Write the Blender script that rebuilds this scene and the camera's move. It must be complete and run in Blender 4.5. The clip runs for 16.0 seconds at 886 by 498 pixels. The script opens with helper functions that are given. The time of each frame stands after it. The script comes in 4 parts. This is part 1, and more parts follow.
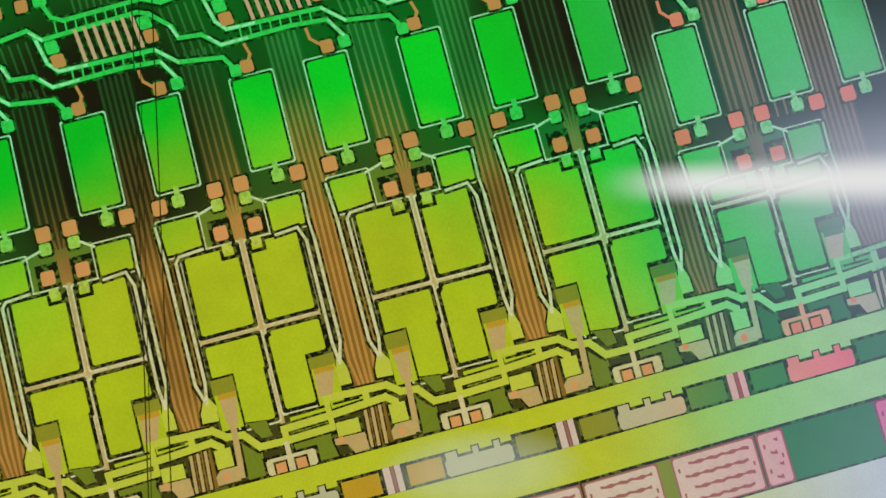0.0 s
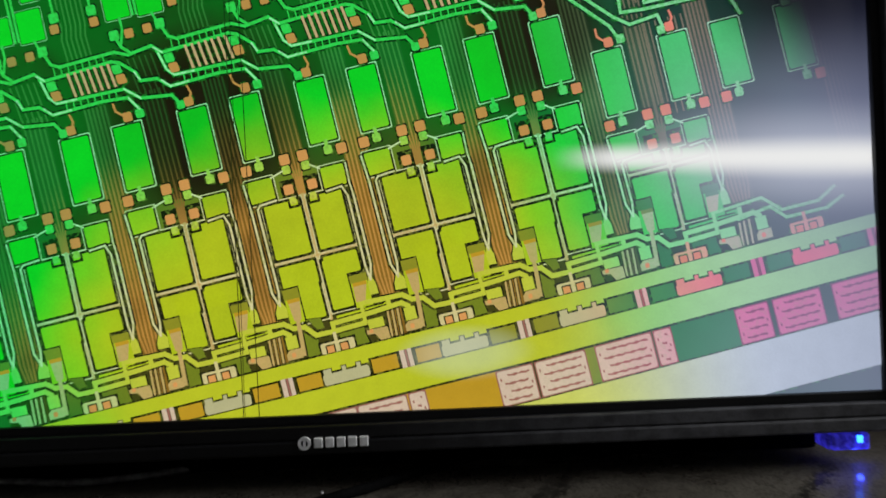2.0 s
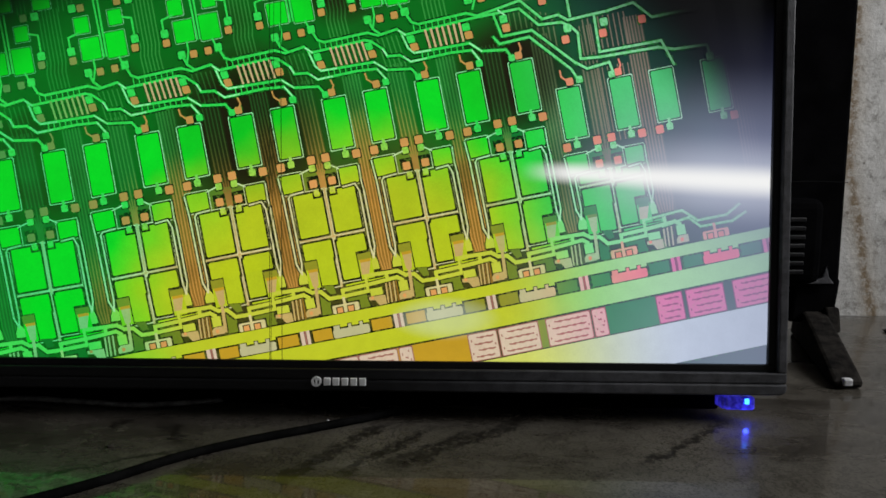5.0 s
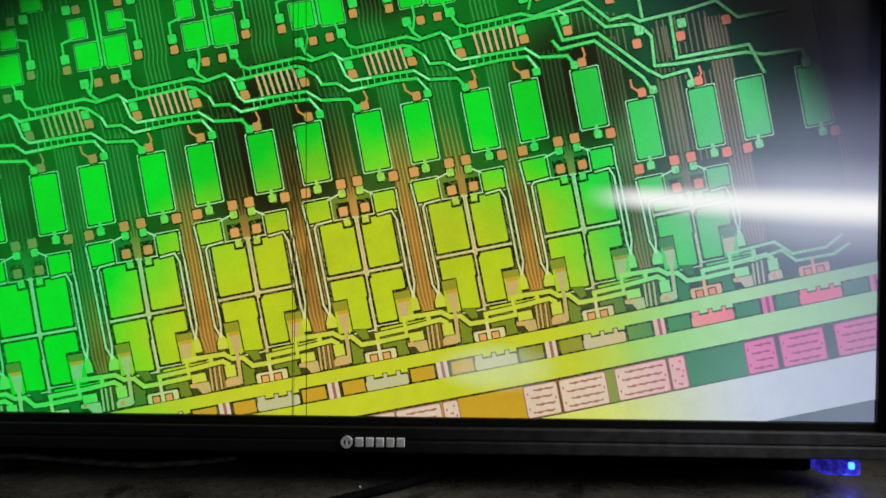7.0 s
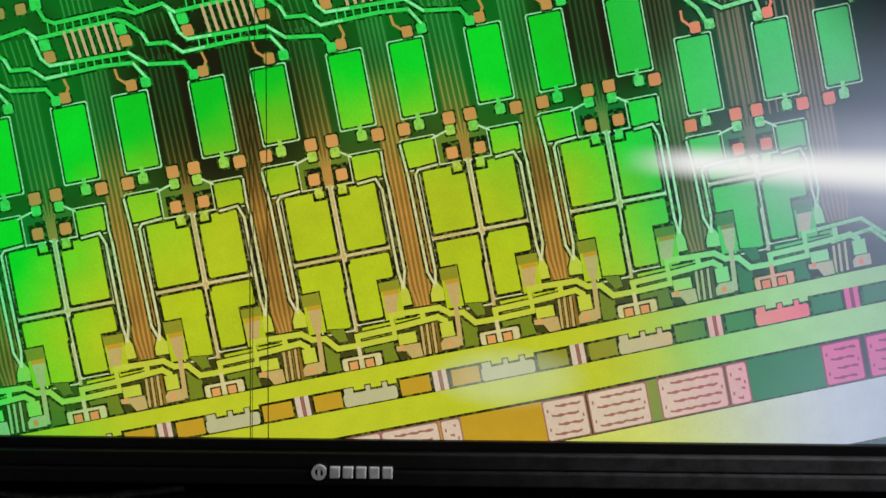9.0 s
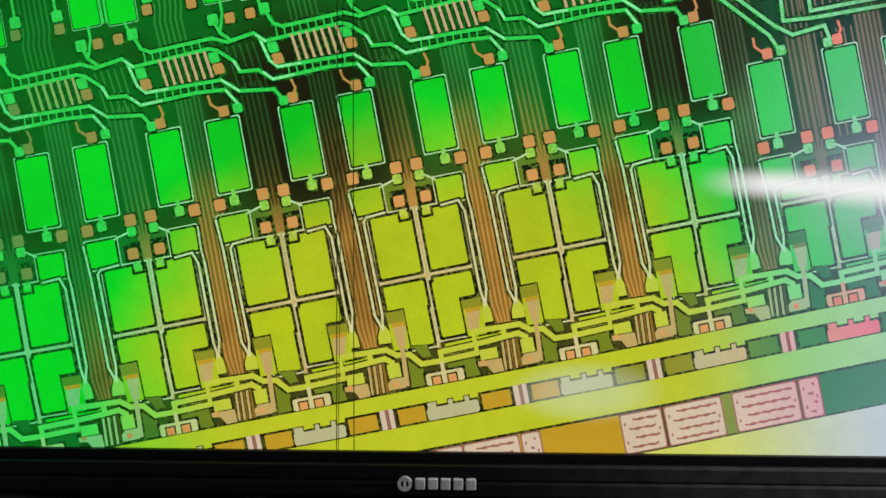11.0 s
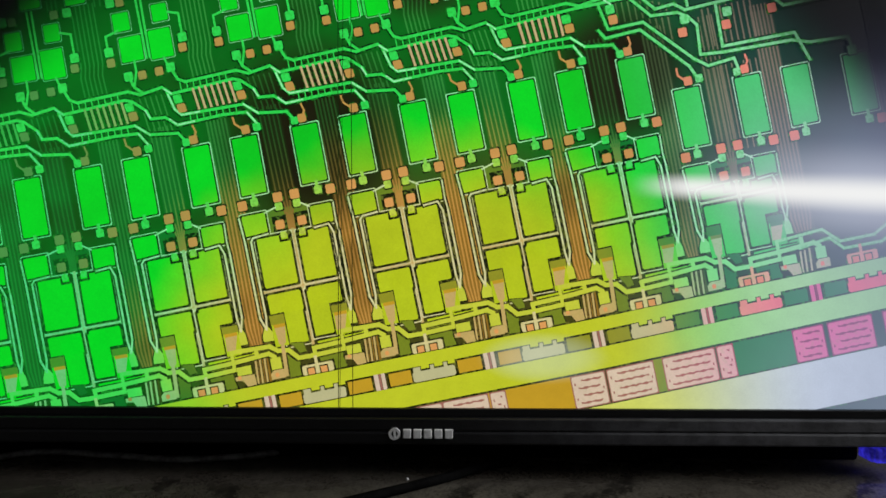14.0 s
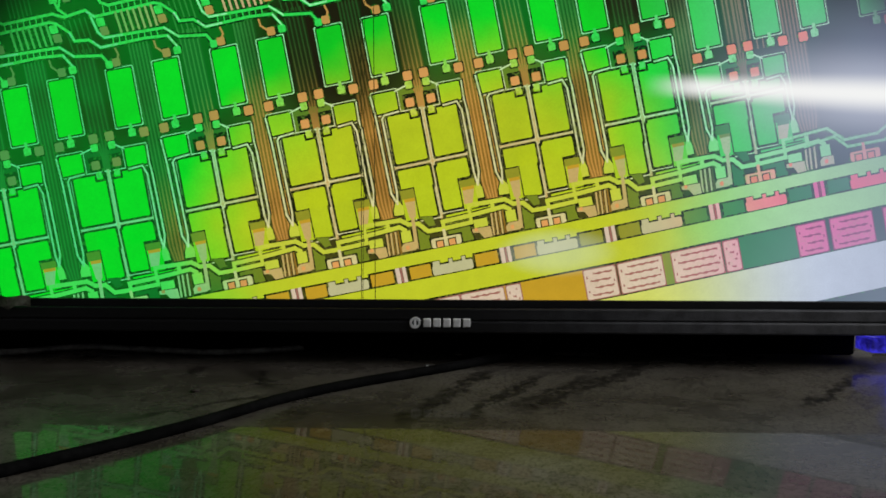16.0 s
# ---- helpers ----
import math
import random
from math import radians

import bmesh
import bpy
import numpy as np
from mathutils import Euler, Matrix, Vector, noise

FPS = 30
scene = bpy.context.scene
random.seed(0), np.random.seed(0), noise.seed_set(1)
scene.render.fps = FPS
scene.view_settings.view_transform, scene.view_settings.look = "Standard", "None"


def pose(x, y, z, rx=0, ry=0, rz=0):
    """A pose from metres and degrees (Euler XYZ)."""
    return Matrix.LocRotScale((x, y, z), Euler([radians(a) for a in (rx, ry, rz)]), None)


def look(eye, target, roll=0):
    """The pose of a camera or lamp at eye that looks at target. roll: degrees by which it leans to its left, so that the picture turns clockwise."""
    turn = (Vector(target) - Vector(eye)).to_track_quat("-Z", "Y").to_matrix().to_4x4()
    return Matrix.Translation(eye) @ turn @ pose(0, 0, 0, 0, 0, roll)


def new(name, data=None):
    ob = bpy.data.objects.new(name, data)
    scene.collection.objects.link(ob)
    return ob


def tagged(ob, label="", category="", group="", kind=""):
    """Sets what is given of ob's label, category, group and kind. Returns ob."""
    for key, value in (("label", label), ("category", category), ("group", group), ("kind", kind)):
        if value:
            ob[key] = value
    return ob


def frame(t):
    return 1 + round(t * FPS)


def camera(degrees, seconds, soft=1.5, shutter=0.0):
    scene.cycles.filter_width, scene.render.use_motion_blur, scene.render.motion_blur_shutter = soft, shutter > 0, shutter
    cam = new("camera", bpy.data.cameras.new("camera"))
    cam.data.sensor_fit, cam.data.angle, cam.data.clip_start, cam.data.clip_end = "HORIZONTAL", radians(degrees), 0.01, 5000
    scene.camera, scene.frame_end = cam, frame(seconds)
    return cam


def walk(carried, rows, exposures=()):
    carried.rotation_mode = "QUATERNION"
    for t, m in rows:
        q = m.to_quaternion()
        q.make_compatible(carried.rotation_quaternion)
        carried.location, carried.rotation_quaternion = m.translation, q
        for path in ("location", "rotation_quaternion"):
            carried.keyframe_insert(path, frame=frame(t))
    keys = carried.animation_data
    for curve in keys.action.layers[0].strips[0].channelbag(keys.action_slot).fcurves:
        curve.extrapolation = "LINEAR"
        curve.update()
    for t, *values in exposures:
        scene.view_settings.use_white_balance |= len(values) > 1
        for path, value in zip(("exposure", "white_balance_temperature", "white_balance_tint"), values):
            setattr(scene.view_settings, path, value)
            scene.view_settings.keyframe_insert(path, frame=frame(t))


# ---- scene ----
cam = camera(72.0, 16.0, soft=1.6, shutter=0.15)
LEAN = 4.0  # the television leans back against what stands behind it
UP = pose(0, 0, 0.0012, -LEAN, 0, 0)  # from the television's own upright frame to the world
# seconds, eye, target and roll in the television's frame: origin at the table, under the middle of the glass
PATH = [
    (0, (0.074, -0.275, 0.172), (0.055, 1.723, 0.266), -3.5),
    (0.5, (0.064, -0.306, 0.183), (0.033, 1.692, 0.267), -3.5),
    (1, (0.05, -0.308, 0.187), (0.009, 1.692, 0.216), -3.4),
    (1.5, (0.055, -0.32, 0.193), (0.018, 1.677, 0.094), -3.1),
    (2, (0.079, -0.399, 0.158), (0.037, 1.6, 0.14), -2.8),
    (2.5, (0.084, -0.53, 0.125), (0.036, 1.469, 0.142), -2.7),
    (3, (0.098, -0.529, 0.11), (0.075, 1.468, 0.204), -2.2),
    (3.5, (0.093, -0.367, 0.172), (0.083, 1.631, 0.072), -1.3),
    (5.8, (0.092, -0.572, 0.157), (0.039, 1.428, 0.171), 0.8),
    (6, (0.082, -0.572, 0.144), (0.039, 1.427, 0.193), 1.0),
    (6.5, (0.073, -0.547, 0.167), (0.014, 1.452, 0.129), 0.8),
    (7, (0.057, -0.439, 0.18), (-0.005, 1.559, 0.141), 0.2),
    (7.5, (0.045, -0.363, 0.178), (-0.013, 1.636, 0.185), 0.3),
    (8, (0.045, -0.347, 0.181), (-0.002, 1.652, 0.158), 0.4),
    (8.5, (0.054, -0.348, 0.183), (0.014, 1.649, 0.099), 0.4),
    (9, (0.052, -0.346, 0.171), (0.009, 1.653, 0.103), 0.2),
    (9.5, (0.02, -0.343, 0.178), (-0.034, 1.655, 0.107), -0.3),
    (12, (0.006, -0.369, 0.179), (-0.05, 1.63, 0.147), 0.4),
    (12.5, (0.005, -0.363, 0.185), (-0.042, 1.635, 0.129), 0.3),
    (13, (0.006, -0.346, 0.186), (-0.04, 1.653, 0.134), 0.1),
    (13.5, (0.012, -0.338, 0.179), (-0.042, 1.661, 0.147), -0.1),
    (14, (0.023, -0.439, 0.17), (-0.036, 1.56, 0.145), -0.2),
    (14.5, (0.028, -0.459, 0.167), (-0.025, 1.54, 0.133), -0.1),
    (15, (0.037, -0.457, 0.164), (-0.022, 1.542, 0.128), -0.2),
    (15.5, (0.04, -0.459, 0.13), (-0.02, 1.539, 0.095), -0.1),
    (16, (0.011, -0.461, 0.114), (-0.054, 1.535, 0.003), -0.0),
]

walk(cam, [(t, UP @ look(eye, target, roll)) for t, eye, target, roll in PATH],
     ((0.0, -0.12), (1.5, -0.10), (2.5, 0.08), (3.0, 0.10), (3.5, -0.03), (6.0, 0.16), (7.0, 0.16), (8.0, 0.05), (9.5, 0.06), (12.5, 0.07), (14.5, 0.08), (16.0, 0.10)))

# ---- light ----
world = bpy.data.worlds.new("world")
scene.world = world
world.use_nodes = True
world.node_tree.nodes["Background"].inputs["Color"].default_value = (0.55, 0.62, 0.75, 1)
world.node_tree.nodes["Background"].inputs["Strength"].default_value = 0.02
lamp = bpy.data.lights.new("window_light", "AREA")
lamp.shape, lamp.size, lamp.size_y, lamp.energy, lamp.color = "RECTANGLE", 1.1, 1.1, 46.0, (0.97, 0.98, 1.0)
new("window_light", lamp).matrix_world = look((2.12, -0.35, 1.35), (0.0, -0.2, 0.6))


# ---- materials ----
def lin(r, g, b):
    """Linear colour from 0-255 display values."""
    return tuple(((c / 255 + 0.055) / 1.055) ** 2.4 if c > 10 else c / 255 / 12.92 for c in (r, g, b))


class Nodes:
    """Short forms to wire a material."""

    def __init__(self, name):
        self.mat = bpy.data.materials.new(name)
        self.mat.use_nodes = True
        self.tree = self.mat.node_tree
        self.bsdf = self.tree.nodes["Principled BSDF"]

    def node(self, kind, **values):
        n = self.tree.nodes.new(kind)
        for key, value in values.items():
            setattr(n, key, value)
        return n

    def link(self, a, b):
        self.tree.links.new(a, b)

    def put(self, socket, value):
        if isinstance(value, bpy.types.NodeSocket):
            self.link(value, socket)
        elif isinstance(value, tuple) and len(value) == 3 and socket.type == "RGBA":
            socket.default_value = (*value, 1)
        else:
            socket.default_value = value

    def math(self, op, a, b=0.0, clamp=False):
        n = self.node("ShaderNodeMath", operation=op, use_clamp=clamp)
        self.put(n.inputs[0], a)
        self.put(n.inputs[1], b)
        return n.outputs[0]

    def step(self, v, lo, hi):
        """Smooth rise from 0 at lo to 1 at hi."""
        n = self.node("ShaderNodeMapRange", interpolation_type="SMOOTHSTEP")
        self.put(n.inputs["Value"], v)
        n.inputs["From Min"].default_value, n.inputs["From Max"].default_value = min(lo, hi), max(lo, hi)
        n.inputs["To Min"].default_value, n.inputs["To Max"].default_value = (0, 1) if lo < hi else (1, 0)
        return n.outputs["Result"]

    def mix(self, f, a, b, kind="MIX"):
        n = self.node("ShaderNodeMix", data_type="RGBA", blend_type=kind)
        self.put(n.inputs[0], f)
        self.put(n.inputs[6], a)
        self.put(n.inputs[7], b)
        return n.outputs[2]

    def noise(self, scale, detail=4.0, rough=0.55, vec=None, stretch=None):
        n = self.node("ShaderNodeTexNoise")
        n.inputs["Scale"].default_value, n.inputs["Detail"].default_value, n.inputs["Roughness"].default_value = scale, detail, rough
        if vec is None:
            vec = self.node("ShaderNodeTexCoord").outputs["Object"]
        if stretch:
            m = self.node("ShaderNodeMapping")
            m.inputs["Scale"].default_value = stretch
            self.link(vec, m.inputs["Vector"])
            vec = m.outputs["Vector"]
        self.link(vec, n.inputs["Vector"])
        return n.outputs["Fac"]

    def bump(self, height, strength, distance=0.002):
        n = self.node("ShaderNodeBump")
        n.inputs["Strength"].default_value, n.inputs["Distance"].default_value = strength, distance
        self.put(n.inputs["Height"], height)
        self.link(n.outputs["Normal"], self.bsdf.inputs["Normal"])


def surface(name, dark, light, rough=0.5, scale=20.0, grain=300.0, bump=0.15, metal=0.0, gloss=0.5, rough_var=0.15):
    """A worn surface: two colours mixed by blotches and fine grain."""
    n = Nodes(name)
    f = n.math("ADD", n.math("MULTIPLY", n.noise(scale), 0.65), n.math("MULTIPLY", n.noise(grain, 2.0), 0.35))
    n.put(n.bsdf.inputs["Base Color"], n.mix(n.step(f, 0.3, 0.7), dark, light))
    n.put(n.bsdf.inputs["Roughness"], n.math("ADD", n.math("MULTIPLY", f, rough_var * 2), rough - rough_var))
    n.bsdf.inputs["Metallic"].default_value = metal
    n.bsdf.inputs["Specular IOR Level"].default_value = gloss
    n.bump(n.noise(grain, 3.0), bump, 0.001)
    return n.mat


def picture(name, outer, middle, right, shade=1.0, floor=0.0, blotch=0.0, speck=0.0, reach=1.0, far=None):
    """Light given off by one kind of mark in the displayed picture: its hue drifts from green over yellow to the bluish
    right, the picture fades out at its corners, and a streak of light with its haze is painted over its right part."""
    n = Nodes(name)
    xyz = n.node("ShaderNodeSeparateXYZ")
    n.link(n.node("ShaderNodeTexCoord").outputs["Object"], xyz.inputs[0])
    x, z = xyz.outputs[0], xyz.outputs[2]
    # warm middle
    u = n.math("DIVIDE", n.math("SUBTRACT", x, 0.002), 0.226)
    v = n.math("DIVIDE", n.math("SUBTRACT", n.math("SUBTRACT", z, 0.098), n.math("MULTIPLY", x, 0.02)), 0.164)
    r2 = n.math("ADD", n.math("MULTIPLY", u, u), n.math("MULTIPLY", v, v))
    warm = n.step(n.math("ADD", r2, n.math("MULTIPLY", n.noise(16.0, 2.0), 0.5)), 1.25 * reach, 0.50 * reach)
    if far:
        outer = n.mix(n.step(x, -0.13, -0.29), outer, far)
    c = n.mix(warm, outer, middle)
    c = n.mix(n.step(n.math("ADD", x, n.math("MULTIPLY", n.math("SUBTRACT", z, 0.20), 0.2)), 0.115, 0.26), c, right)
    if blotch:
        gloom = n.math("MULTIPLY", n.step(n.noise(13.0, 2.0), 0.46, 0.70), 0.5)
        for cx, cz, rx, rz in ((-0.085, 0.248, 0.085, 0.085), (0.135, 0.290, 0.060, 0.060), (-0.005, 0.372, 0.055, 0.050)):
            u = n.math("DIVIDE", n.math("SUBTRACT", x, cx), rx)
            v = n.math("DIVIDE", n.math("SUBTRACT", z, cz), rz)
            gloom = n.math("MAXIMUM", gloom, n.step(n.math("ADD", n.math("MULTIPLY", u, u), n.math("MULTIPLY", v, v)), 1.0, 0.1))
        c = n.mix(n.math("MULTIPLY", gloom, blotch), c, (0.009, 0.004, 0.001))
    if speck:
        c = n.mix(n.math("MULTIPLY", n.step(n.noise(420.0, 1.0), 0.50, 0.62), speck), c, n.mix(warm, lin(40, 170, 50), lin(150, 150, 60)))
    # unevenness of the image at two scales
    fine = n.math("ADD", n.math("MULTIPLY", n.noise(1300.0, 1.0), 0.26), n.math("MULTIPLY", n.noise(70.0, 3.0), 0.22))
    c = n.mix(1.0, c, n.mix(n.math("ADD", fine, 0.26, True), (0.45, 0.45, 0.45), (1.55, 1.55, 1.55)), "MULTIPLY")
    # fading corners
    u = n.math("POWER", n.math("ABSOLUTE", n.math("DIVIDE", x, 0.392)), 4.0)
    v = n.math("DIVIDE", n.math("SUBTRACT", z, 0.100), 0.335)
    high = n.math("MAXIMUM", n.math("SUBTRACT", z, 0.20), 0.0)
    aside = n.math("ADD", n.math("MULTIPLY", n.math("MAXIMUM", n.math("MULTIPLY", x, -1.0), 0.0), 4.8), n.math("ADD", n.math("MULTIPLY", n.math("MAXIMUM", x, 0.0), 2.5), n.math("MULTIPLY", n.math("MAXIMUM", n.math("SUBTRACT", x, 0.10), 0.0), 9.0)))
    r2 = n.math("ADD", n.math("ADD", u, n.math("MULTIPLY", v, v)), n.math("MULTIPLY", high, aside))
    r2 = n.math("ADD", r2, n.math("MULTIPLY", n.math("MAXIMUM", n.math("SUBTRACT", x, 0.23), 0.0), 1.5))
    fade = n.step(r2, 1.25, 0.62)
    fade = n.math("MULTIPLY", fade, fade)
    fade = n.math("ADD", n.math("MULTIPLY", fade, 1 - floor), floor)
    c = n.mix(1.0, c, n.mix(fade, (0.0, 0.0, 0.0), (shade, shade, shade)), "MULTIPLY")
    # streak of light painted into the colour: starts at a blunt point, runs to the right edge, with a bluish haze about
    # it
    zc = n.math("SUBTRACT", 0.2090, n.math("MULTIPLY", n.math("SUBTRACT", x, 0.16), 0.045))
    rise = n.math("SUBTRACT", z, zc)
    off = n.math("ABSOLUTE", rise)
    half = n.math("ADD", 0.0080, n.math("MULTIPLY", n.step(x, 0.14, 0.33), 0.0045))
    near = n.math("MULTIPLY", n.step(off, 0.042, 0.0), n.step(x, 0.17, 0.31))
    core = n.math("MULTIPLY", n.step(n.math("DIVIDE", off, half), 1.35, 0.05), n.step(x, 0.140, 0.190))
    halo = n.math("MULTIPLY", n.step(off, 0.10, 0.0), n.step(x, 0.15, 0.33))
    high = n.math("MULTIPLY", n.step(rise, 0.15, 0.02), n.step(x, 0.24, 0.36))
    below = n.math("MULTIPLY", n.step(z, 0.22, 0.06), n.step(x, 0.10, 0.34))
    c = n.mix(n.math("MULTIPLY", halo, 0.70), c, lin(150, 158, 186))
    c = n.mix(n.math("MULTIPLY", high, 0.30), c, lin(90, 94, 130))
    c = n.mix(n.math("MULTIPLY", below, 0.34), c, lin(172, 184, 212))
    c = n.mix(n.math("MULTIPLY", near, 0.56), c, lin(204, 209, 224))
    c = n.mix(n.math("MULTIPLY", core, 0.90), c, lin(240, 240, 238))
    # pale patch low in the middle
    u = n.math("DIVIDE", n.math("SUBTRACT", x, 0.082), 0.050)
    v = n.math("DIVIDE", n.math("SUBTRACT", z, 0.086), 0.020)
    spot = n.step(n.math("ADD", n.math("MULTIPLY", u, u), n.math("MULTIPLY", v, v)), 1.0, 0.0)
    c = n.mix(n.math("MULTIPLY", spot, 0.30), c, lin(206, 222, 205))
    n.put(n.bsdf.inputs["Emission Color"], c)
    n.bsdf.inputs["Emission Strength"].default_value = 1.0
    n.bsdf.inputs["Base Color"].default_value = (0.012, 0.012, 0.014, 1)
    n.bsdf.inputs["Roughness"].default_value = 0.35
    n.bsdf.inputs["Specular IOR Level"].default_value = 0.25
    return n.mat


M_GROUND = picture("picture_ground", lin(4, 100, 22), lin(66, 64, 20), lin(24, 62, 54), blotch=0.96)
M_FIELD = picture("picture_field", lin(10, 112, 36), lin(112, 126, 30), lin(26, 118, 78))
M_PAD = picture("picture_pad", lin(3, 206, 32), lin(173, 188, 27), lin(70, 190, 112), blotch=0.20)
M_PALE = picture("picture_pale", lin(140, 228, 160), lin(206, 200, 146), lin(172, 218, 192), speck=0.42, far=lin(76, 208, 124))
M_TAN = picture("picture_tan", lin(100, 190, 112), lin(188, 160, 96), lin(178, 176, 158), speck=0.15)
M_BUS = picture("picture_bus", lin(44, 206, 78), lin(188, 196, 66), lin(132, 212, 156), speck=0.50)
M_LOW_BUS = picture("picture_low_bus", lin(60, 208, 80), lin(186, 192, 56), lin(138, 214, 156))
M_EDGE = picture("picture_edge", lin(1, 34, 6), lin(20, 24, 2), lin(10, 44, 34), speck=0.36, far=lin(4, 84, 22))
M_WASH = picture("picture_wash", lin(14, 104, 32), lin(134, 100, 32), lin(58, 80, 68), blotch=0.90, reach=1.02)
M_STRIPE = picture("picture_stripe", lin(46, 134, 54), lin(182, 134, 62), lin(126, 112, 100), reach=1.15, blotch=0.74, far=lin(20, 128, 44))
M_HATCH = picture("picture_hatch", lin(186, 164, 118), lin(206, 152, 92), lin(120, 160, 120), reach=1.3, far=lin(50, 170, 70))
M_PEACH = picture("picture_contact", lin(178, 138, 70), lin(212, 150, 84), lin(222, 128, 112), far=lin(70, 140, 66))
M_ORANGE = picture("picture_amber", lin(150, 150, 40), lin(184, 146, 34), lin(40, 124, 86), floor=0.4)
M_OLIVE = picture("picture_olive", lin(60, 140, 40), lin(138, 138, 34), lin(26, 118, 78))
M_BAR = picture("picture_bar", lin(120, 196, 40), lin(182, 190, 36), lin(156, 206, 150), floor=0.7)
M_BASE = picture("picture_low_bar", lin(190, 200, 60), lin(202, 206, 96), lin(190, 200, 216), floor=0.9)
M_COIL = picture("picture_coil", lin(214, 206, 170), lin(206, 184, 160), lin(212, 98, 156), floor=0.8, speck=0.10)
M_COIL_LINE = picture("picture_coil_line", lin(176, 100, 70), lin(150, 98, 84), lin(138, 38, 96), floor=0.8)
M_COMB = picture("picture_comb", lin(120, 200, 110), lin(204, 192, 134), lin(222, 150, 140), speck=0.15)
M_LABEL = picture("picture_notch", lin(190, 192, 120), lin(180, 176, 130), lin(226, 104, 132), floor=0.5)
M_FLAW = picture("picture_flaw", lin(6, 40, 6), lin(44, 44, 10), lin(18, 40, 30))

M_RIM = surface("black_gloss_rim", (0.004, 0.004, 0.005), (0.008, 0.008, 0.009), rough=0.4, gloss=0.3)
def bezel_material():
    """Black plastic with scuffs, painted greyer along its right half for the window light."""
    n = Nodes("scuffed_black_plastic")
    xyz = n.node("ShaderNodeSeparateXYZ")
    n.link(n.node("ShaderNodeTexCoord").outputs["Object"], xyz.inputs[0])
    # window light painted as grey towards the right, broken up by scuffs
    lit_wear = n.math("MULTIPLY", n.step(xyz.outputs[0], -0.02, 0.24), n.math("ADD", 0.45, n.math("MULTIPLY", n.step(n.noise(90.0, 5.0, 0.7), 0.35, 0.65), 0.55)))
    c = n.mix(lit_wear, (0.006, 0.006, 0.007), (0.070, 0.070, 0.077))
    c = n.mix(n.math("MULTIPLY", n.step(n.noise(160.0, 4.0, 0.7), 0.60, 0.70), n.math("MULTIPLY", lit_wear, 0.6)), c, (0.02, 0.018, 0.016))
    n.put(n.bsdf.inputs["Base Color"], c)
    n.put(n.bsdf.inputs["Roughness"], n.math("ADD", 0.38, n.math("MULTIPLY", lit_wear, 0.25)))
    n.bsdf.inputs["Specular IOR Level"].default_value = 0.35
    n.bump(n.noise(700.0, 3.0), 0.25, 0.001)
    return n.mat


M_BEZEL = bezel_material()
M_CASE = surface("matt_black_plastic", (0.0022, 0.0022, 0.0024), (0.005, 0.005, 0.0055), rough=0.85, scale=30, grain=600, gloss=0.0)
M_BADGE = surface("silver_lettering", (0.62, 0.62, 0.62), (0.85, 0.85, 0.85), rough=0.45, scale=200, metal=0.0)
M_CABLE = surface("black_cable_sheath", (0.002, 0.002, 0.002), (0.006, 0.006, 0.006), rough=0.75, scale=80, gloss=0.02)
M_CHIP = surface("bare_white_tip", (0.45, 0.45, 0.45), (0.75, 0.75, 0.75), rough=0.5, scale=300)
M_LEAD = surface("shiny_dark_sheath", (0.09, 0.09, 0.09), (0.20, 0.20, 0.20), rough=0.25, scale=80, rough_var=0.06)
M_SCUFF = surface("scuffed_black_plastic_foot", (0.003, 0.003, 0.003), (0.026, 0.023, 0.020), rough=0.8, scale=70, grain=420, bump=0.5, gloss=0.02)
M_TAPE = surface("old_brown_tape", (0.06, 0.05, 0.04), (0.34, 0.31, 0.27), rough=0.6, scale=160)
M_DIRT = surface("dark_crumbs", (0.01, 0.008, 0.006), (0.03, 0.02, 0.015), rough=0.8, scale=200)
M_PLAIN = surface("dull_plaster", (0.16, 0.155, 0.15), (0.24, 0.235, 0.225), rough=0.85, scale=3, grain=60)


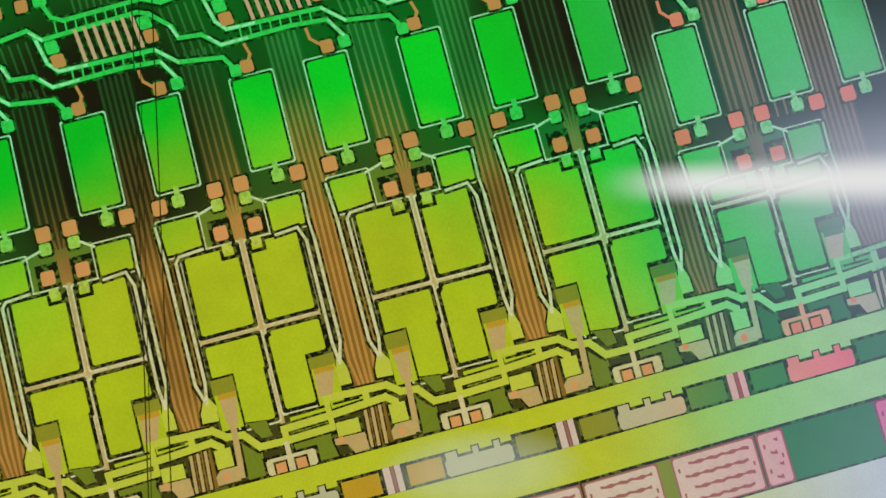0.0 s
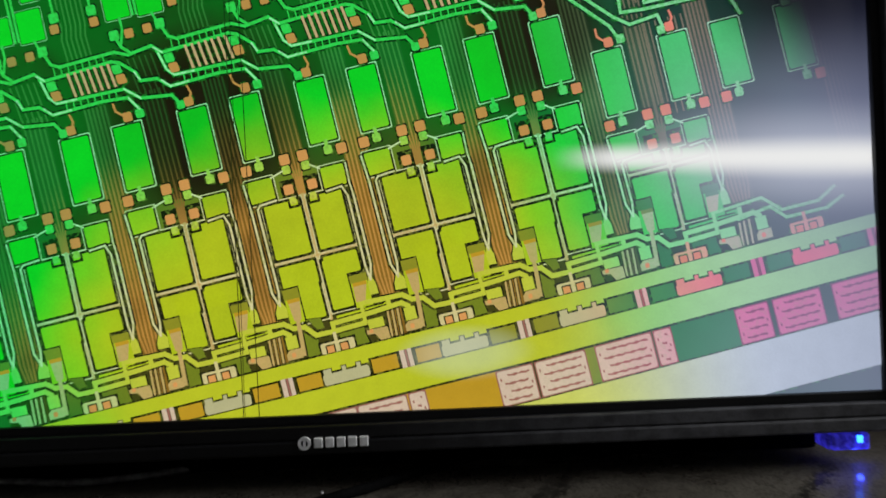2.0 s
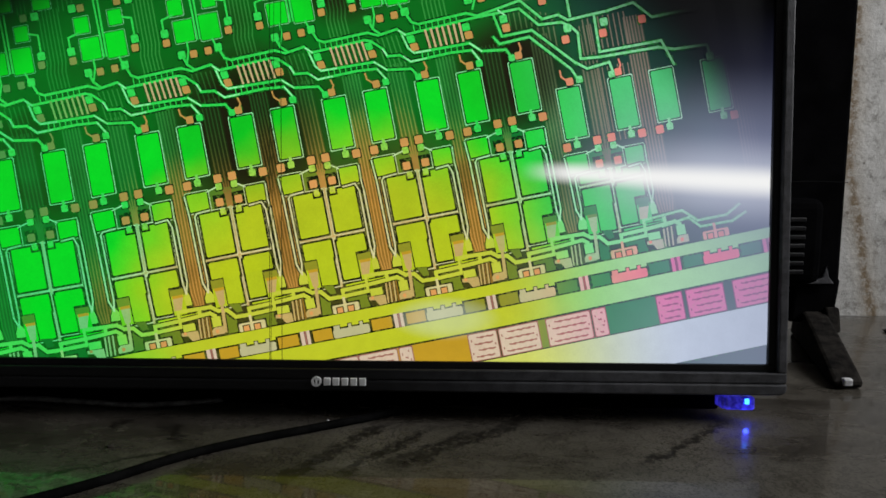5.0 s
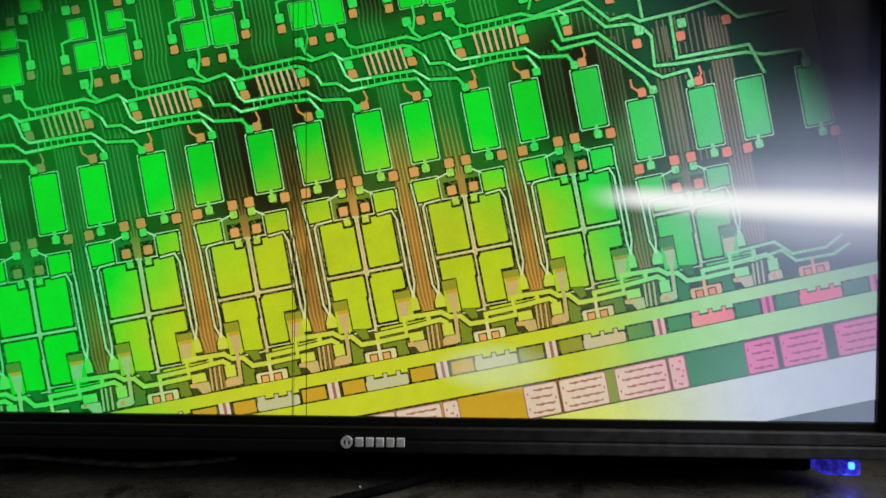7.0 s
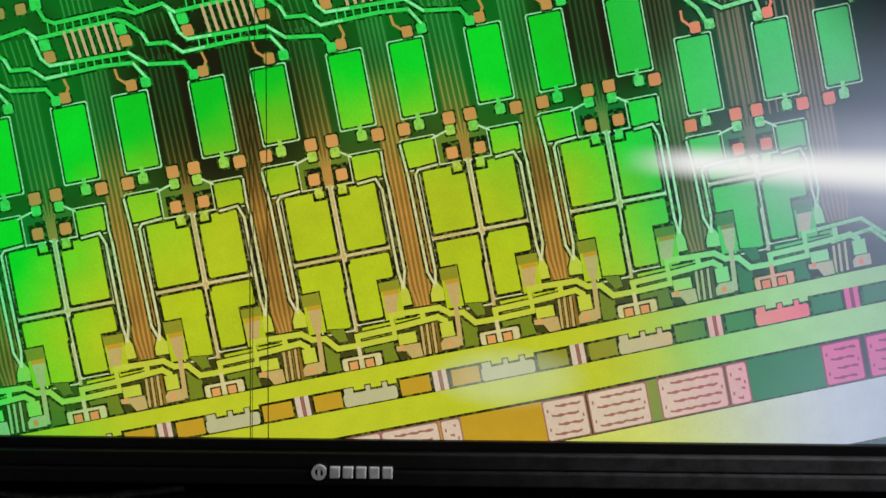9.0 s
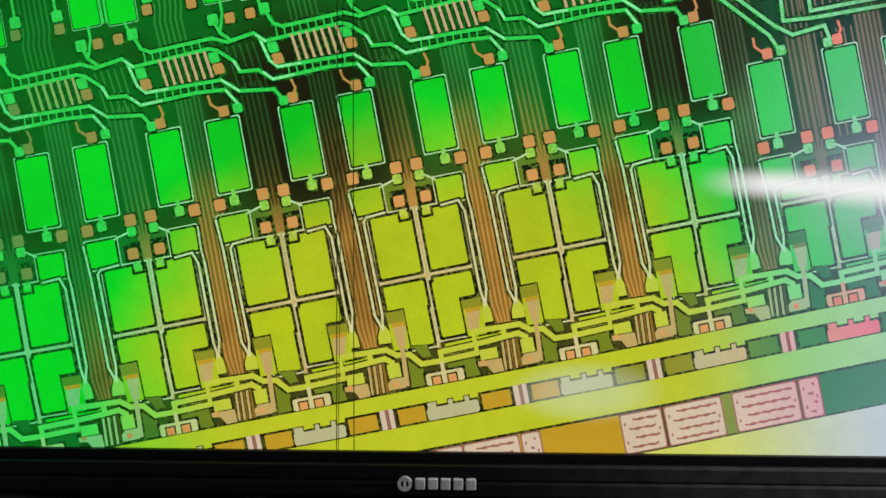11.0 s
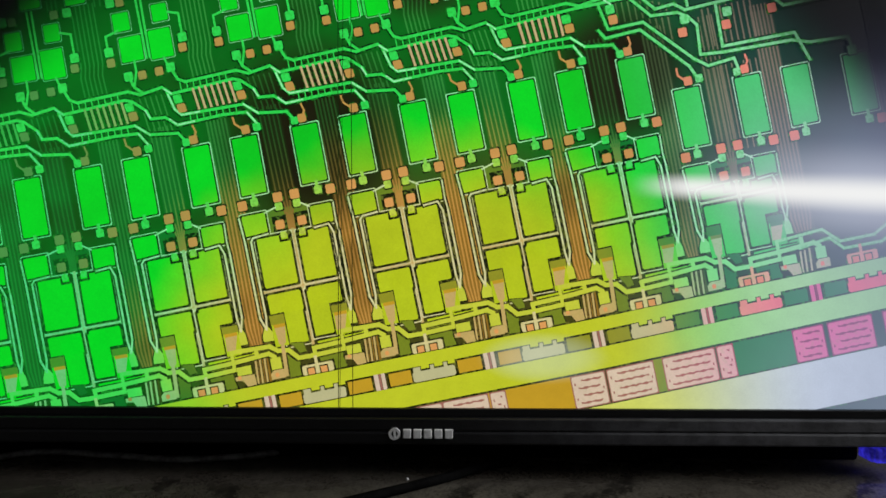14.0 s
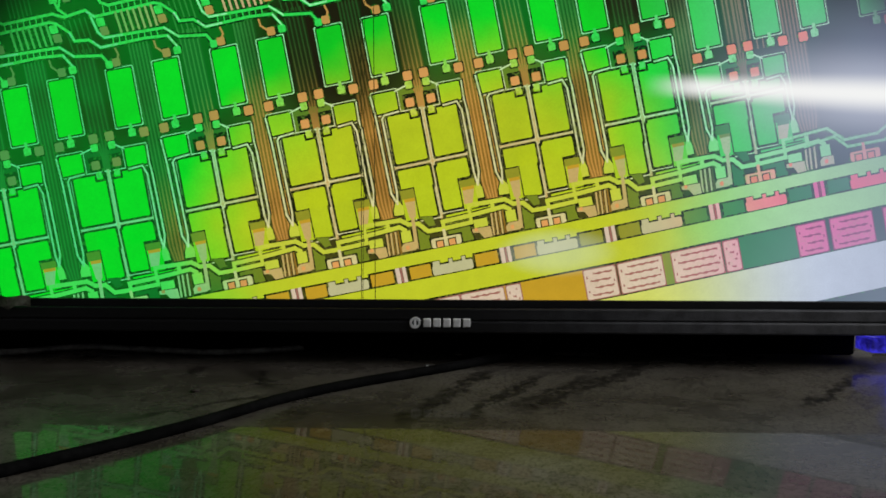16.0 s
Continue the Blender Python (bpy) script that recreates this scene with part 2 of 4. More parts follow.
def wall_material():
    n = Nodes("stained_plaster")
    tc = n.node("ShaderNodeTexCoord").outputs["Object"]
    base = n.mix(n.step(n.noise(9.0, 5.0), 0.3, 0.7), (0.40, 0.39, 0.37), (0.60, 0.585, 0.56))
    base = n.mix(n.math("MULTIPLY", n.step(n.noise(70.0, 6.0, 0.75), 0.47, 0.66), 0.75), base, (0.20, 0.185, 0.165))
    base = n.mix(n.math("MULTIPLY", n.step(n.noise(26.0, 5.0, 0.7), 0.54, 0.66), 0.75), base, (0.62, 0.61, 0.59))
    # pits
    base = n.mix(n.math("MULTIPLY", n.step(n.noise(62.0, 2.0, 0.5), 0.69, 0.73), 0.8), base, (0.10, 0.085, 0.07))
    # rusty run that wanders down the plaster
    xyz = n.node("ShaderNodeSeparateXYZ")
    n.link(tc, xyz.inputs[0])
    drift = n.math("ADD", n.math("MULTIPLY", n.math("SUBTRACT", n.noise(9.0, 3.0), 0.5), 0.03), n.math("MULTIPLY", n.math("SUBTRACT", n.noise(70.0, 3.0), 0.5), 0.012))
    lean = n.math("ADD", 0.737, n.math("MULTIPLY", n.math("MINIMUM", xyz.outputs[2], 0.24), -0.235))
    line = n.math("ABSOLUTE", n.math("SUBTRACT", xyz.outputs[0], n.math("ADD", lean, drift)))
    run = n.math("MULTIPLY", n.step(line, 0.012, 0.002), n.step(n.noise(150.0, 4.0, 0.7), 0.36, 0.58))
    base = n.mix(n.math("MULTIPLY", n.step(line, 0.030, 0.004), 0.35), base, (0.36, 0.29, 0.20))
    base = n.mix(n.math("MULTIPLY", run, 0.85), base, (0.17, 0.11, 0.05))
    n.put(n.bsdf.inputs["Base Color"], base)
    n.bsdf.inputs["Roughness"].default_value = 0.9
    n.bump(n.noise(120.0, 5.0, 0.65), 0.5, 0.003)
    return n.mat


def table_material():
    n = Nodes("smeared_stone_top")
    tc = n.node("ShaderNodeTexCoord").outputs["Object"]
    smear = n.noise(5.0, 6.0, 0.62, tc, (1.0, 2.4, 1.0))
    base = n.mix(n.step(smear, 0.34, 0.66), (0.036, 0.031, 0.025), (0.104, 0.094, 0.078))
    base = n.mix(n.math("MULTIPLY", n.step(n.noise(420.0, 5.0, 0.8), 0.47, 0.62), 0.70), base, (0.015, 0.012, 0.009))
    base = n.mix(n.math("MULTIPLY", n.step(n.noise(48.0, 5.0, 0.7), 0.56, 0.68), 0.5), base, (0.095, 0.085, 0.067))
    base = n.mix(n.math("MULTIPLY", n.step(n.math("ABSOLUTE", n.math("SUBTRACT", n.noise(38.0, 6.0, 0.68), 0.5)), 0.022, 0.004), 0.55), base, (0.016, 0.013, 0.010))
    marks = 0.0
    for turn, long, wide, size in ((56, 0.30, 0.05, 1.6), (38, 0.34, 0.07, 2.4)):
        wipe = n.node("ShaderNodeMapping", vector_type="TEXTURE")
        wipe.inputs["Rotation"].default_value = (0, 0, radians(turn))
        wipe.inputs["Scale"].default_value = (long, wide, 1.0)
        n.link(tc, wipe.inputs["Vector"])
        marks = n.math("MAXIMUM", marks, n.step(n.noise(size, 6.0, 0.65, wipe.outputs["Vector"]), 0.57, 0.70))
    marks = n.math("MULTIPLY", marks, 0.6)
    # separate dark strokes where something wet was dragged
    xyz = n.node("ShaderNodeSeparateXYZ")
    n.link(tc, xyz.inputs[0])
    ragged = n.math("ADD", n.math("MULTIPLY", n.math("SUBTRACT", n.noise(45.0, 5.0, 0.75), 0.5), 0.034), n.math("MULTIPLY", n.math("SUBTRACT", n.noise(260.0, 4.0, 0.7), 0.5), 0.012))
    for x0, y0, x1, y1, w in ((-0.030, -0.115, 0.035, -0.002, 0.008), (0.040, -0.090, 0.110, -0.020, 0.011), (0.005, -0.105, 0.075, -0.010, 0.006), (0.225, -0.080, 0.325, 0.012, 0.005),
                              (-0.100, -0.110, -0.082, -0.080, 0.009), (-0.150, -0.010, -0.118, -0.056, 0.008), (-0.190, 0.005, -0.185, -0.035, 0.005), (0.080, -0.060, 0.155, 0.010, 0.009), (-0.20, -0.11, -0.10, -0.055, 0.003)):
        d = math.hypot(x1 - x0, y1 - y0)
        ux, uy = (x1 - x0) / d, (y1 - y0) / d
        px, py = n.math("SUBTRACT", xyz.outputs[0], x0), n.math("SUBTRACT", xyz.outputs[1], y0)
        along = n.math("ADD", n.math("MULTIPLY", px, ux), n.math("MULTIPLY", py, uy))
        across = n.math("ABSOLUTE", n.math("ADD", n.math("SUBTRACT", n.math("MULTIPLY", py, ux), n.math("MULTIPLY", px, uy)), ragged))
        ends = n.math("MULTIPLY", n.step(along, -0.01, 0.02), n.step(along, d + 0.01, d - 0.02))
        marks = n.math("MAXIMUM", marks, n.math("MULTIPLY", n.step(across, w * 1.15, w * 0.5), ends))
    marks = n.math("MULTIPLY", marks, n.step(n.noise(130.0, 4.0, 0.75), 0.30, 0.56))
    base = n.mix(n.math("MULTIPLY", marks, 0.85), base, (0.008, 0.007, 0.006))
    n.put(n.bsdf.inputs["Base Color"], base)
    n.put(n.bsdf.inputs["Roughness"], n.math("ADD", 0.24, n.math("MULTIPLY", n.step(smear, 0.35, 0.7), 0.10)))
    n.bsdf.inputs["Specular IOR Level"].default_value = 0.08
    n.bsdf.inputs["Coat Weight"].default_value = 1.0
    n.bsdf.inputs["Coat IOR"].default_value = 1.15
    n.put(n.bsdf.inputs["Coat Roughness"], n.math("ADD", 0.012, n.math("ADD", n.math("MULTIPLY", marks, 0.06), n.math("MULTIPLY", n.step(smear, 0.45, 0.7), 0.012))))
    n.bump(n.noise(160.0, 4.0), 0.020, 0.001)
    return n.mat


M_WALL, M_TABLE = wall_material(), table_material()


# ---- mesh helpers ----
def link_mesh(name, bm, material, parent=None, label="", smooth=False):
    me = bpy.data.meshes.new(name)
    bm.to_mesh(me)
    bm.free()
    me.materials.append(material)
    if smooth:
        me.polygons.foreach_set("use_smooth", [True] * len(me.polygons))
    ob = new(name, me)
    if parent:
        ob.parent = parent
    if label:
        tagged(ob, label)
    return ob


def part(name, bm, material, parent, label="", smooth=False):
    return link_mesh(name, bm, material, parent, label, smooth)


def thing(name, matrix, label, category, group="", kind=""):
    ob = new(name)
    ob.empty_display_size = 0.05
    ob.matrix_world = matrix
    return tagged(ob, label, category, group, kind)


def box(x0, x1, y0, y1, z0, z1, bevel=0.0, segments=2, bm=None):
    own = bmesh.new()
    bmesh.ops.create_cube(own, size=1.0, matrix=Matrix.LocRotScale(((x0 + x1) / 2, (y0 + y1) / 2, (z0 + z1) / 2), None, (x1 - x0, y1 - y0, z1 - z0)))
    if bevel:
        bmesh.ops.bevel(own, geom=own.edges[:], offset=bevel, segments=segments, profile=0.5, affect="EDGES")
    if bm is None:
        return own
    me = bpy.data.meshes.new("tmp")
    own.to_mesh(me)
    own.free()
    bm.from_mesh(me)
    bpy.data.meshes.remove(me)
    return bm


def prism(outline, axis, lo, hi, bevel=0.0):
    """A flat outline (pairs) drawn out along an axis: 'x' takes (y, z), 'y' takes (x, z), 'z' takes (x, y)."""
    bm = bmesh.new()
    def at(p, d):
        return {"x": (d, p[0], p[1]), "y": (p[0], d, p[1]), "z": (p[0], p[1], d)}[axis]
    face = bm.faces.new([bm.verts.new(at(p, lo)) for p in outline])
    grown = bmesh.ops.extrude_face_region(bm, geom=[face])
    shift = Vector(at((0, 0), hi - lo))
    bmesh.ops.translate(bm, verts=[v for v in grown["geom"] if isinstance(v, bmesh.types.BMVert)], vec=shift)
    bmesh.ops.recalc_face_normals(bm, faces=bm.faces[:])
    if bevel:
        bmesh.ops.bevel(bm, geom=bm.edges[:], offset=bevel, segments=2, profile=0.5, affect="EDGES")
    return bm


def tube(points, radius, sides=10, squash=1.0):
    """A round cord through the points, smoothed."""
    pts = [Vector(p) for p in points]
    fine = []
    for i in range(len(pts) - 1):
        p0, p1, p2, p3 = pts[max(i - 1, 0)], pts[i], pts[i + 1], pts[min(i + 2, len(pts) - 1)]
        for s in range(8):
            t = s / 8
            fine.append(0.5 * ((2 * p1) + (p2 - p0) * t + (2 * p0 - 5 * p1 + 4 * p2 - p3) * t * t + (3 * p1 - p0 - 3 * p2 + p3) * t ** 3))
    fine.append(pts[-1])
    bm, rings = bmesh.new(), []
    for i, p in enumerate(fine):
        d = (fine[min(i + 1, len(fine) - 1)] - fine[max(i - 1, 0)]).normalized()
        side = d.cross(Vector((0, 0, 1)))
        side = side.normalized() if side.length > 1e-4 else Vector((1, 0, 0))
        up = side.cross(d).normalized()
        rings.append([bm.verts.new(p + radius * (math.cos(a) * side + math.sin(a) * up * squash)) for a in (2 * math.pi * k / sides for k in range(sides))])
    for a, b in zip(rings, rings[1:]):
        for k in range(sides):
            bm.faces.new((a[k], a[(k + 1) % sides], b[(k + 1) % sides], b[k]))
    bm.faces.new(rings[0])
    bm.faces.new(rings[-1])
    bmesh.ops.recalc_face_normals(bm, faces=bm.faces[:])
    return bm


# ---- the room ----
WALL_Y = 0.45
tagged(link_mesh("wall_north", box(-2.2, 2.3, WALL_Y, WALL_Y + 0.12, -0.75, 2.0), M_WALL), "rough grey plaster wall with rusty stains", "wall", kind="structure")
tagged(link_mesh("wall_west", box(-2.2, -2.08, -2.4, WALL_Y, -0.75, 2.0), M_PLAIN), "plain dull plaster wall", "wall", kind="structure")
tagged(link_mesh("wall_south", box(-2.2, 2.3, -2.52, -2.4, -0.75, 2.0), M_PLAIN), "plain dull plaster wall", "wall", kind="structure")
east = box(2.18, 2.3, -2.4, -0.95, -0.75, 2.0)
for extent in ((0.25, WALL_Y, -0.75, 2.0), (-0.95, 0.25, -0.75, 0.75), (-0.95, 0.25, 1.95, 2.0)):
    box(2.18, 2.3, extent[0], extent[1], extent[2], extent[3], bm=east)
tagged(link_mesh("wall_east", east, M_PLAIN), "plain dull plaster wall with a window opening", "wall", kind="structure")
tagged(link_mesh("ceiling", box(-2.2, 2.3, -2.52, 0.52, 2.0, 2.1), M_PLAIN), "plain dull ceiling", "ceiling", kind="structure")
tagged(link_mesh("floor", box(-2.2, 2.3, -2.52, 0.52, -0.85, -0.75), M_PLAIN), "plain grey floor", "floor", kind="structure")

table = thing("table", pose(0, 0, 0), "long table with a smeared grey polished stone top against the wall", "table")
part("tabletop", box(-1.3, 1.5, -0.62, WALL_Y - 0.002, -0.035, 0.0, 0.004), M_TABLE, table, "smeared glossy grey stone top")
for lx in (-1.2, 1.34):
    for ly in (-0.55, 0.30):
        part("leg", box(lx, lx + 0.06, ly, ly + 0.06, -0.75, -0.035, 0.004), M_CASE, table)

# ---- the television ----
W, Z0, Z1 = 0.3496, 0.050, 0.443
tv = thing("television", UP, "black television with a worn bezel, showing a green circuit picture", "television")
X1, ZB, ZT = 0.3630, 0.0255, 0.460


def frame_ring(x_in, z_lo_in, z_hi_in, x_out, z_lo_out, z_hi_out, y0, y1, bevel):
    """Four mitred-looking bars round an opening, as separate meshes: bottom, top, left, right."""
    return (box(-x_out, x_out, y0, y1, z_lo_out, z_lo_in, bevel), box(-x_out, x_out, y0, y1, z_hi_in, z_hi_out, bevel),
            box(-x_out, -x_in, y0, y1, z_lo_in, z_hi_in, bevel), box(x_in, x_out, y0, y1, z_lo_in, z_hi_in, bevel))


for bm in frame_ring(W, Z0, Z1, W + 0.0062, Z0 - 0.0060, Z1 + 0.006, -0.0035, 0.012, 0.0006):
    part("inner_rim", bm, M_RIM, tv, "glossy black rim")
sides = frame_ring(W + 0.0062, Z0 - 0.006, Z1 + 0.006, X1, 0.0352, ZT, -0.0078, 0.016, 0.0010)
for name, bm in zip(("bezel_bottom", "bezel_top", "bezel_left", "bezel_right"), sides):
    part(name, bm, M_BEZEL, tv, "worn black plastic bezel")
lip = [(-X1, 0.0347), (-X1, ZB + 0.006)] + [(-X1 + 0.006 - 0.006 * math.cos(a), ZB + 0.006 - 0.006 * math.sin(a)) for a in (0.4, 0.8, 1.2)] + [(-X1 + 0.006, ZB)]
lip += [(-x, z) for x, z in reversed(lip)]
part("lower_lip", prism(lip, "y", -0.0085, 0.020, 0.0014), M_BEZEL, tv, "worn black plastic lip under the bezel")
part("lip_groove", box(-X1 + 0.004, X1 - 0.004, -0.0068, 0.016, 0.0335, 0.0362), M_RIM, tv)
part("back_cover", prism([(0.016, 0.026), (0.030, 0.030), (0.062, 0.07), (0.062, 0.36), (0.030, 0.452), (0.016, 0.458)], "x", -0.362, 0.362, 0.003), M_CASE, tv)
# added black bar, the shade under the set given a shape; also its support
part("shade_bar", box(-0.392, 0.3265, 0.034, 0.062, 0.001, 0.034, 0.003), M_CASE, tv)

# badge in the middle of the lower bezel: a ring emblem and five letter-sized bars
def ring(cx, cz, r0, r1, y0, y1, n=24):
    bm = bmesh.new()
    loops = [[bm.verts.new((cx + r * math.cos(2 * math.pi * k / n), y, cz + r * math.sin(2 * math.pi * k / n))) for k in range(n)] for r, y in ((r0, y1), (r0, y0), (r1, y0), (r1, y1))]
    for a, b in zip(loops, loops[1:] + loops[:1]):
        for k in range(n):
            bm.faces.new((a[k], a[(k + 1) % n], b[(k + 1) % n], b[k]))
    bmesh.ops.recalc_face_normals(bm, faces=bm.faces[:])
    return bm


badge = part("badge", ring(-0.0246, 0.0335, 0.0024, 0.0042, -0.0098, -0.0070), M_BADGE, tv, "silver emblem and bars")
part("emblem_stem", box(-0.0254, -0.0238, -0.0098, -0.0070, 0.0299, 0.0371, 0.0002), M_BADGE, badge)
for i in range(5):
    lx = -0.0186 + i * 0.0074
    part("badge_bar", box(lx, lx + 0.0058, -0.0098, -0.0070, 0.0303, 0.0367, 0.0006), M_BADGE, badge)

# ---- the displayed picture ----
PITCH, TWIST, OX, OZ = 0.0811, radians(11.35), -0.0122, 0.1547
screen = part("screen", box(-W - 0.003, W + 0.003, 0.0004, 0.010, Z0 - 0.003, Z1 + 0.003), M_RIM, tv, "lit glossy screen showing a circuit picture")


def chip_to_screen(a, b):
    """From the circuit's own grid to the glass. The circuit was photographed at a slant, so its rows spread a little towards one corner."""
    far = max(0.0, a - 1.5)
    if b > 0:
        up, near = b, min(a, 1.0)
        shift = min(max((b - 1.45) / 0.6, 0.0), 1.0) * (1 - min(max((a - 1.2) / 0.8, 0.0), 1.0))
        b *= 1.010 - 0.0075 * min(a, 1.4)
        a -= 0.009 * up * (near - 1.0) + 0.08 * shift
    else:
        b += 0.016 * far * min(-b, 1.0)
    b += 0.02 * max(0.0, -2.5 - a)
    a -= 0.0065 * ((a + 0.5) ** 2 - 0.25)
    return OX + PITCH * (a * math.cos(TWIST) - b * math.sin(TWIST)), OZ + PITCH * (a * math.sin(TWIST) + b * math.cos(TWIST))


OPEN_PIECE = []


class Piece:
    """All marks drawn while it is open become one object under the screen."""

    def __init__(self, name):
        self.name, self.verts, self.faces, self.slots, self.index, self.known = name, [], [], [], [], {}

    def __enter__(self):
        OPEN_PIECE.append(self)
        return self

    def __exit__(self, *rest):
        OPEN_PIECE.pop()
        if OPEN_PIECE:
            outer = OPEN_PIECE[-1]
            for f, i in zip(self.faces, self.index):
                outer.add([self.verts[v] for v in f], self.slots[i])
        elif self.faces:
            me = bpy.data.meshes.new(self.name)
            me.from_pydata(self.verts, [], self.faces)
            for m in self.slots:
                me.materials.append(m)
            me.polygons.foreach_set("material_index", self.index)
            me.update()
            new(self.name, me).parent = screen

    def add(self, pts, material):
        if material not in self.slots:
            self.slots.append(material)
        face = []
        for p in pts:
            key = tuple(round(c, 6) for c in p)
            if key not in self.known:
                self.known[key] = len(self.verts)
                self.verts.append(p)
            if self.known[key] not in face:
                face.append(self.known[key])
        if len(face) < 3:
            return
        self.faces.append(tuple(face))
        self.index.append(self.slots.index(material))


class Layer:
    """Flat marks of one colour at one depth, cut off at the edge of the glass."""

    def __init__(self, name, material, depth):
        self.name, self.material, self.y = name, material, -depth * 0.00008

    def raw(self, pts):
        for axis, limit, sign in ((0, -W, 1), (0, W, -1), (1, Z0, 1), (1, Z1, -1)):
            out = []
            for p, q in zip(pts, pts[1:] + pts[:1]):
                dp, dq = sign * (p[axis] - limit), sign * (q[axis] - limit)
                if dp >= 0:
                    out.append(p)
                if dp * dq < 0:
                    k = dp / (dp - dq)
                    out.append((p[0] + k * (q[0] - p[0]), p[1] + k * (q[1] - p[1])))
            pts = out
            if len(pts) < 3:
                return
        with Piece(self.name) as piece:
            piece.add([(p[0], self.y, p[1]) for p in pts], self.material)

    def poly(self, pts):
        self.raw([chip_to_screen(*p) for p in pts])

    def rect(self, a0, b0, a1, b1, cut=0.0):
        if a1 - a0 > 0.8:
            steps = math.ceil((a1 - a0) / 0.5)
            cuts = [a0 + (a1 - a0) * i / steps for i in range(steps + 1)]
            with Piece(self.name):
                for lo, hi in zip(cuts, cuts[1:]):
                    self.poly([(lo, b0), (hi, b0), (hi, b1), (lo, b1)])
        elif cut:
            self.poly([(a0 + cut, b0), (a1 - cut, b0), (a1, b0 + cut), (a1, b1 - cut), (a1 - cut, b1), (a0 + cut, b1), (a0, b1 - cut), (a0, b0 + cut)])
        else:
            self.poly([(a0, b0), (a1, b0), (a1, b1), (a0, b1)])

    def line(self, pts, width):
        h = width / 2
        with Piece(self.name):
            for (a0, b0), (a1, b1) in zip(pts, pts[1:]):
                d = math.hypot(a1 - a0, b1 - b0)
                ex, ey = (a1 - a0) / d * h, (b1 - b0) / d * h
                self.poly([(a0 - ex * 0.7 + ey, b0 - ey * 0.7 - ex), (a1 + ex * 0.7 + ey, b1 + ey * 0.7 - ex), (a1 + ex * 0.7 - ey, b1 + ey * 0.7 + ex), (a0 - ex * 0.7 - ey, b0 - ey * 0.7 + ex)])


ground = Layer("picture_ground", M_GROUND, 0)
fields = Layer("field", M_FIELD, 1)
stripes = Layer("stripe", M_STRIPE, 2)
rims = Layer("rim", M_PALE, 3)
tans = Layer("tan_trace", M_TAN, 3)
tops = Layer("tan_trace", M_TAN, 8)
washes = Layer("channel", M_WASH, 1.5)
edges = Layer("edge", M_EDGE, 4)
pads = Layer("pad", M_PAD, 5)
beds = Layer("dark_bed", M_EDGE, 6)
buses = Layer("bus_trace", M_BUS, 7)
pale = Layer("pale_trace", M_PALE, 8)
peach = Layer("contact", M_PEACH, 9)
amber = Layer("amber_block", M_ORANGE, 9)
olive = Layer("olive_block", M_OLIVE, 9)
low_buses = Layer("bus_trace", M_LOW_BUS, 7)
hatches = Layer("hatch_bar", M_HATCH, 8)
combs = Layer("comb", M_COMB, 8)
labels = Layer("notched_block", M_LABEL, 10)
bars = Layer("long_bar", M_BAR, 8)
base = Layer("low_bar", M_BASE, 8)
coils = Layer("coil", M_COIL, 10)
coil_lines = Layer("coil_line", M_COIL_LINE, 11)
flaws = Layer("flaw_line", M_FLAW, 13)


def pad(a0, b0, a1, b1, rim=0.032, edge=0.021, cut=0.010):
    with Piece("pad"):
        rims.rect(a0 - rim, b0 - rim, a1 + rim, b1 + rim, cut)
        edges.rect(a0 - edge, b0 - edge, a1 + edge, b1 + edge, cut)
        pads.rect(a0, b0, a1, b1, cut)


def trace(pts, width=0.026, layer=buses, bed=0.028):
    with Piece(layer.name):
        beds.line(pts, width + bed)
        layer.line(pts, width)


def dot(a, b, size, layer, bed=0.024):
    h = size / 2
    with Piece("contact"):
        if bed:
            beds.rect(a - h - bed / 2, b - h - bed / 2, a + h + bed / 2, b + h + bed / 2, 0.012)
        layer.rect(a - h, b - h, a + h, b + h, 0.010)


def shifted(k, pts, rise=0.0):
    return [(k + a, b + rise) for a, b in pts]


def foot_contacts(k):
    """The two shouldered contacts in the notches of the lower pads, with the drop-shaped ends of the long lines beside them."""
    for shoulder, band, blade in (
            ((-0.352, -0.222, -0.215, -0.300), (-0.330, -0.228, -0.300, -0.330), [(-0.326, -0.328), (-0.229, -0.328), (-0.252, -0.480), (-0.312, -0.480)]),
            ((0.206, 0.352, -0.232, -0.296), (0.222, 0.338, -0.296, -0.326), [(0.224, -0.324), (0.334, -0.324), (0.296, -0.452), (0.216, -0.452)])):
        with Piece("foot_contact"):
            beds.rect(k + shoulder[0] - 0.008, -0.500, k + shoulder[1] + 0.008, shoulder[2] + 0.012)
            Layer("shoulder", M_OLIVE, 7).rect(k + shoulder[0], shoulder[3], k + shoulder[1], shoulder[2])
            Layer("shoulder", M_PAD, 6.6).rect(k + shoulder[0] + 0.004, -0.500, k + shoulder[1] - 0.004, shoulder[3])
            amber.rect(k + band[0], band[3], k + band[1], band[2])
            tops.poly(shifted(k, blade))
    for drop in ([(-0.407, -0.295), (-0.385, -0.295), (-0.348, -0.355), (-0.351, -0.438), (-0.445, -0.432), (-0.442, -0.378)],
                 [(0.364, -0.265), (0.386, -0.265), (0.410, -0.340), (0.414, -0.422), (0.348, -0.422), (0.345, -0.338)]):
        with Piece("drop_contact"):
            ca, cb = sum(p[0] for p in drop) / 6, sum(p[1] for p in drop) / 6
            beds.poly(shifted(k, [(ca + (a - ca) * 1.28, cb + (b - cb) * 1.20) for a, b in drop]))
            low_buses.poly(shifted(k, drop))


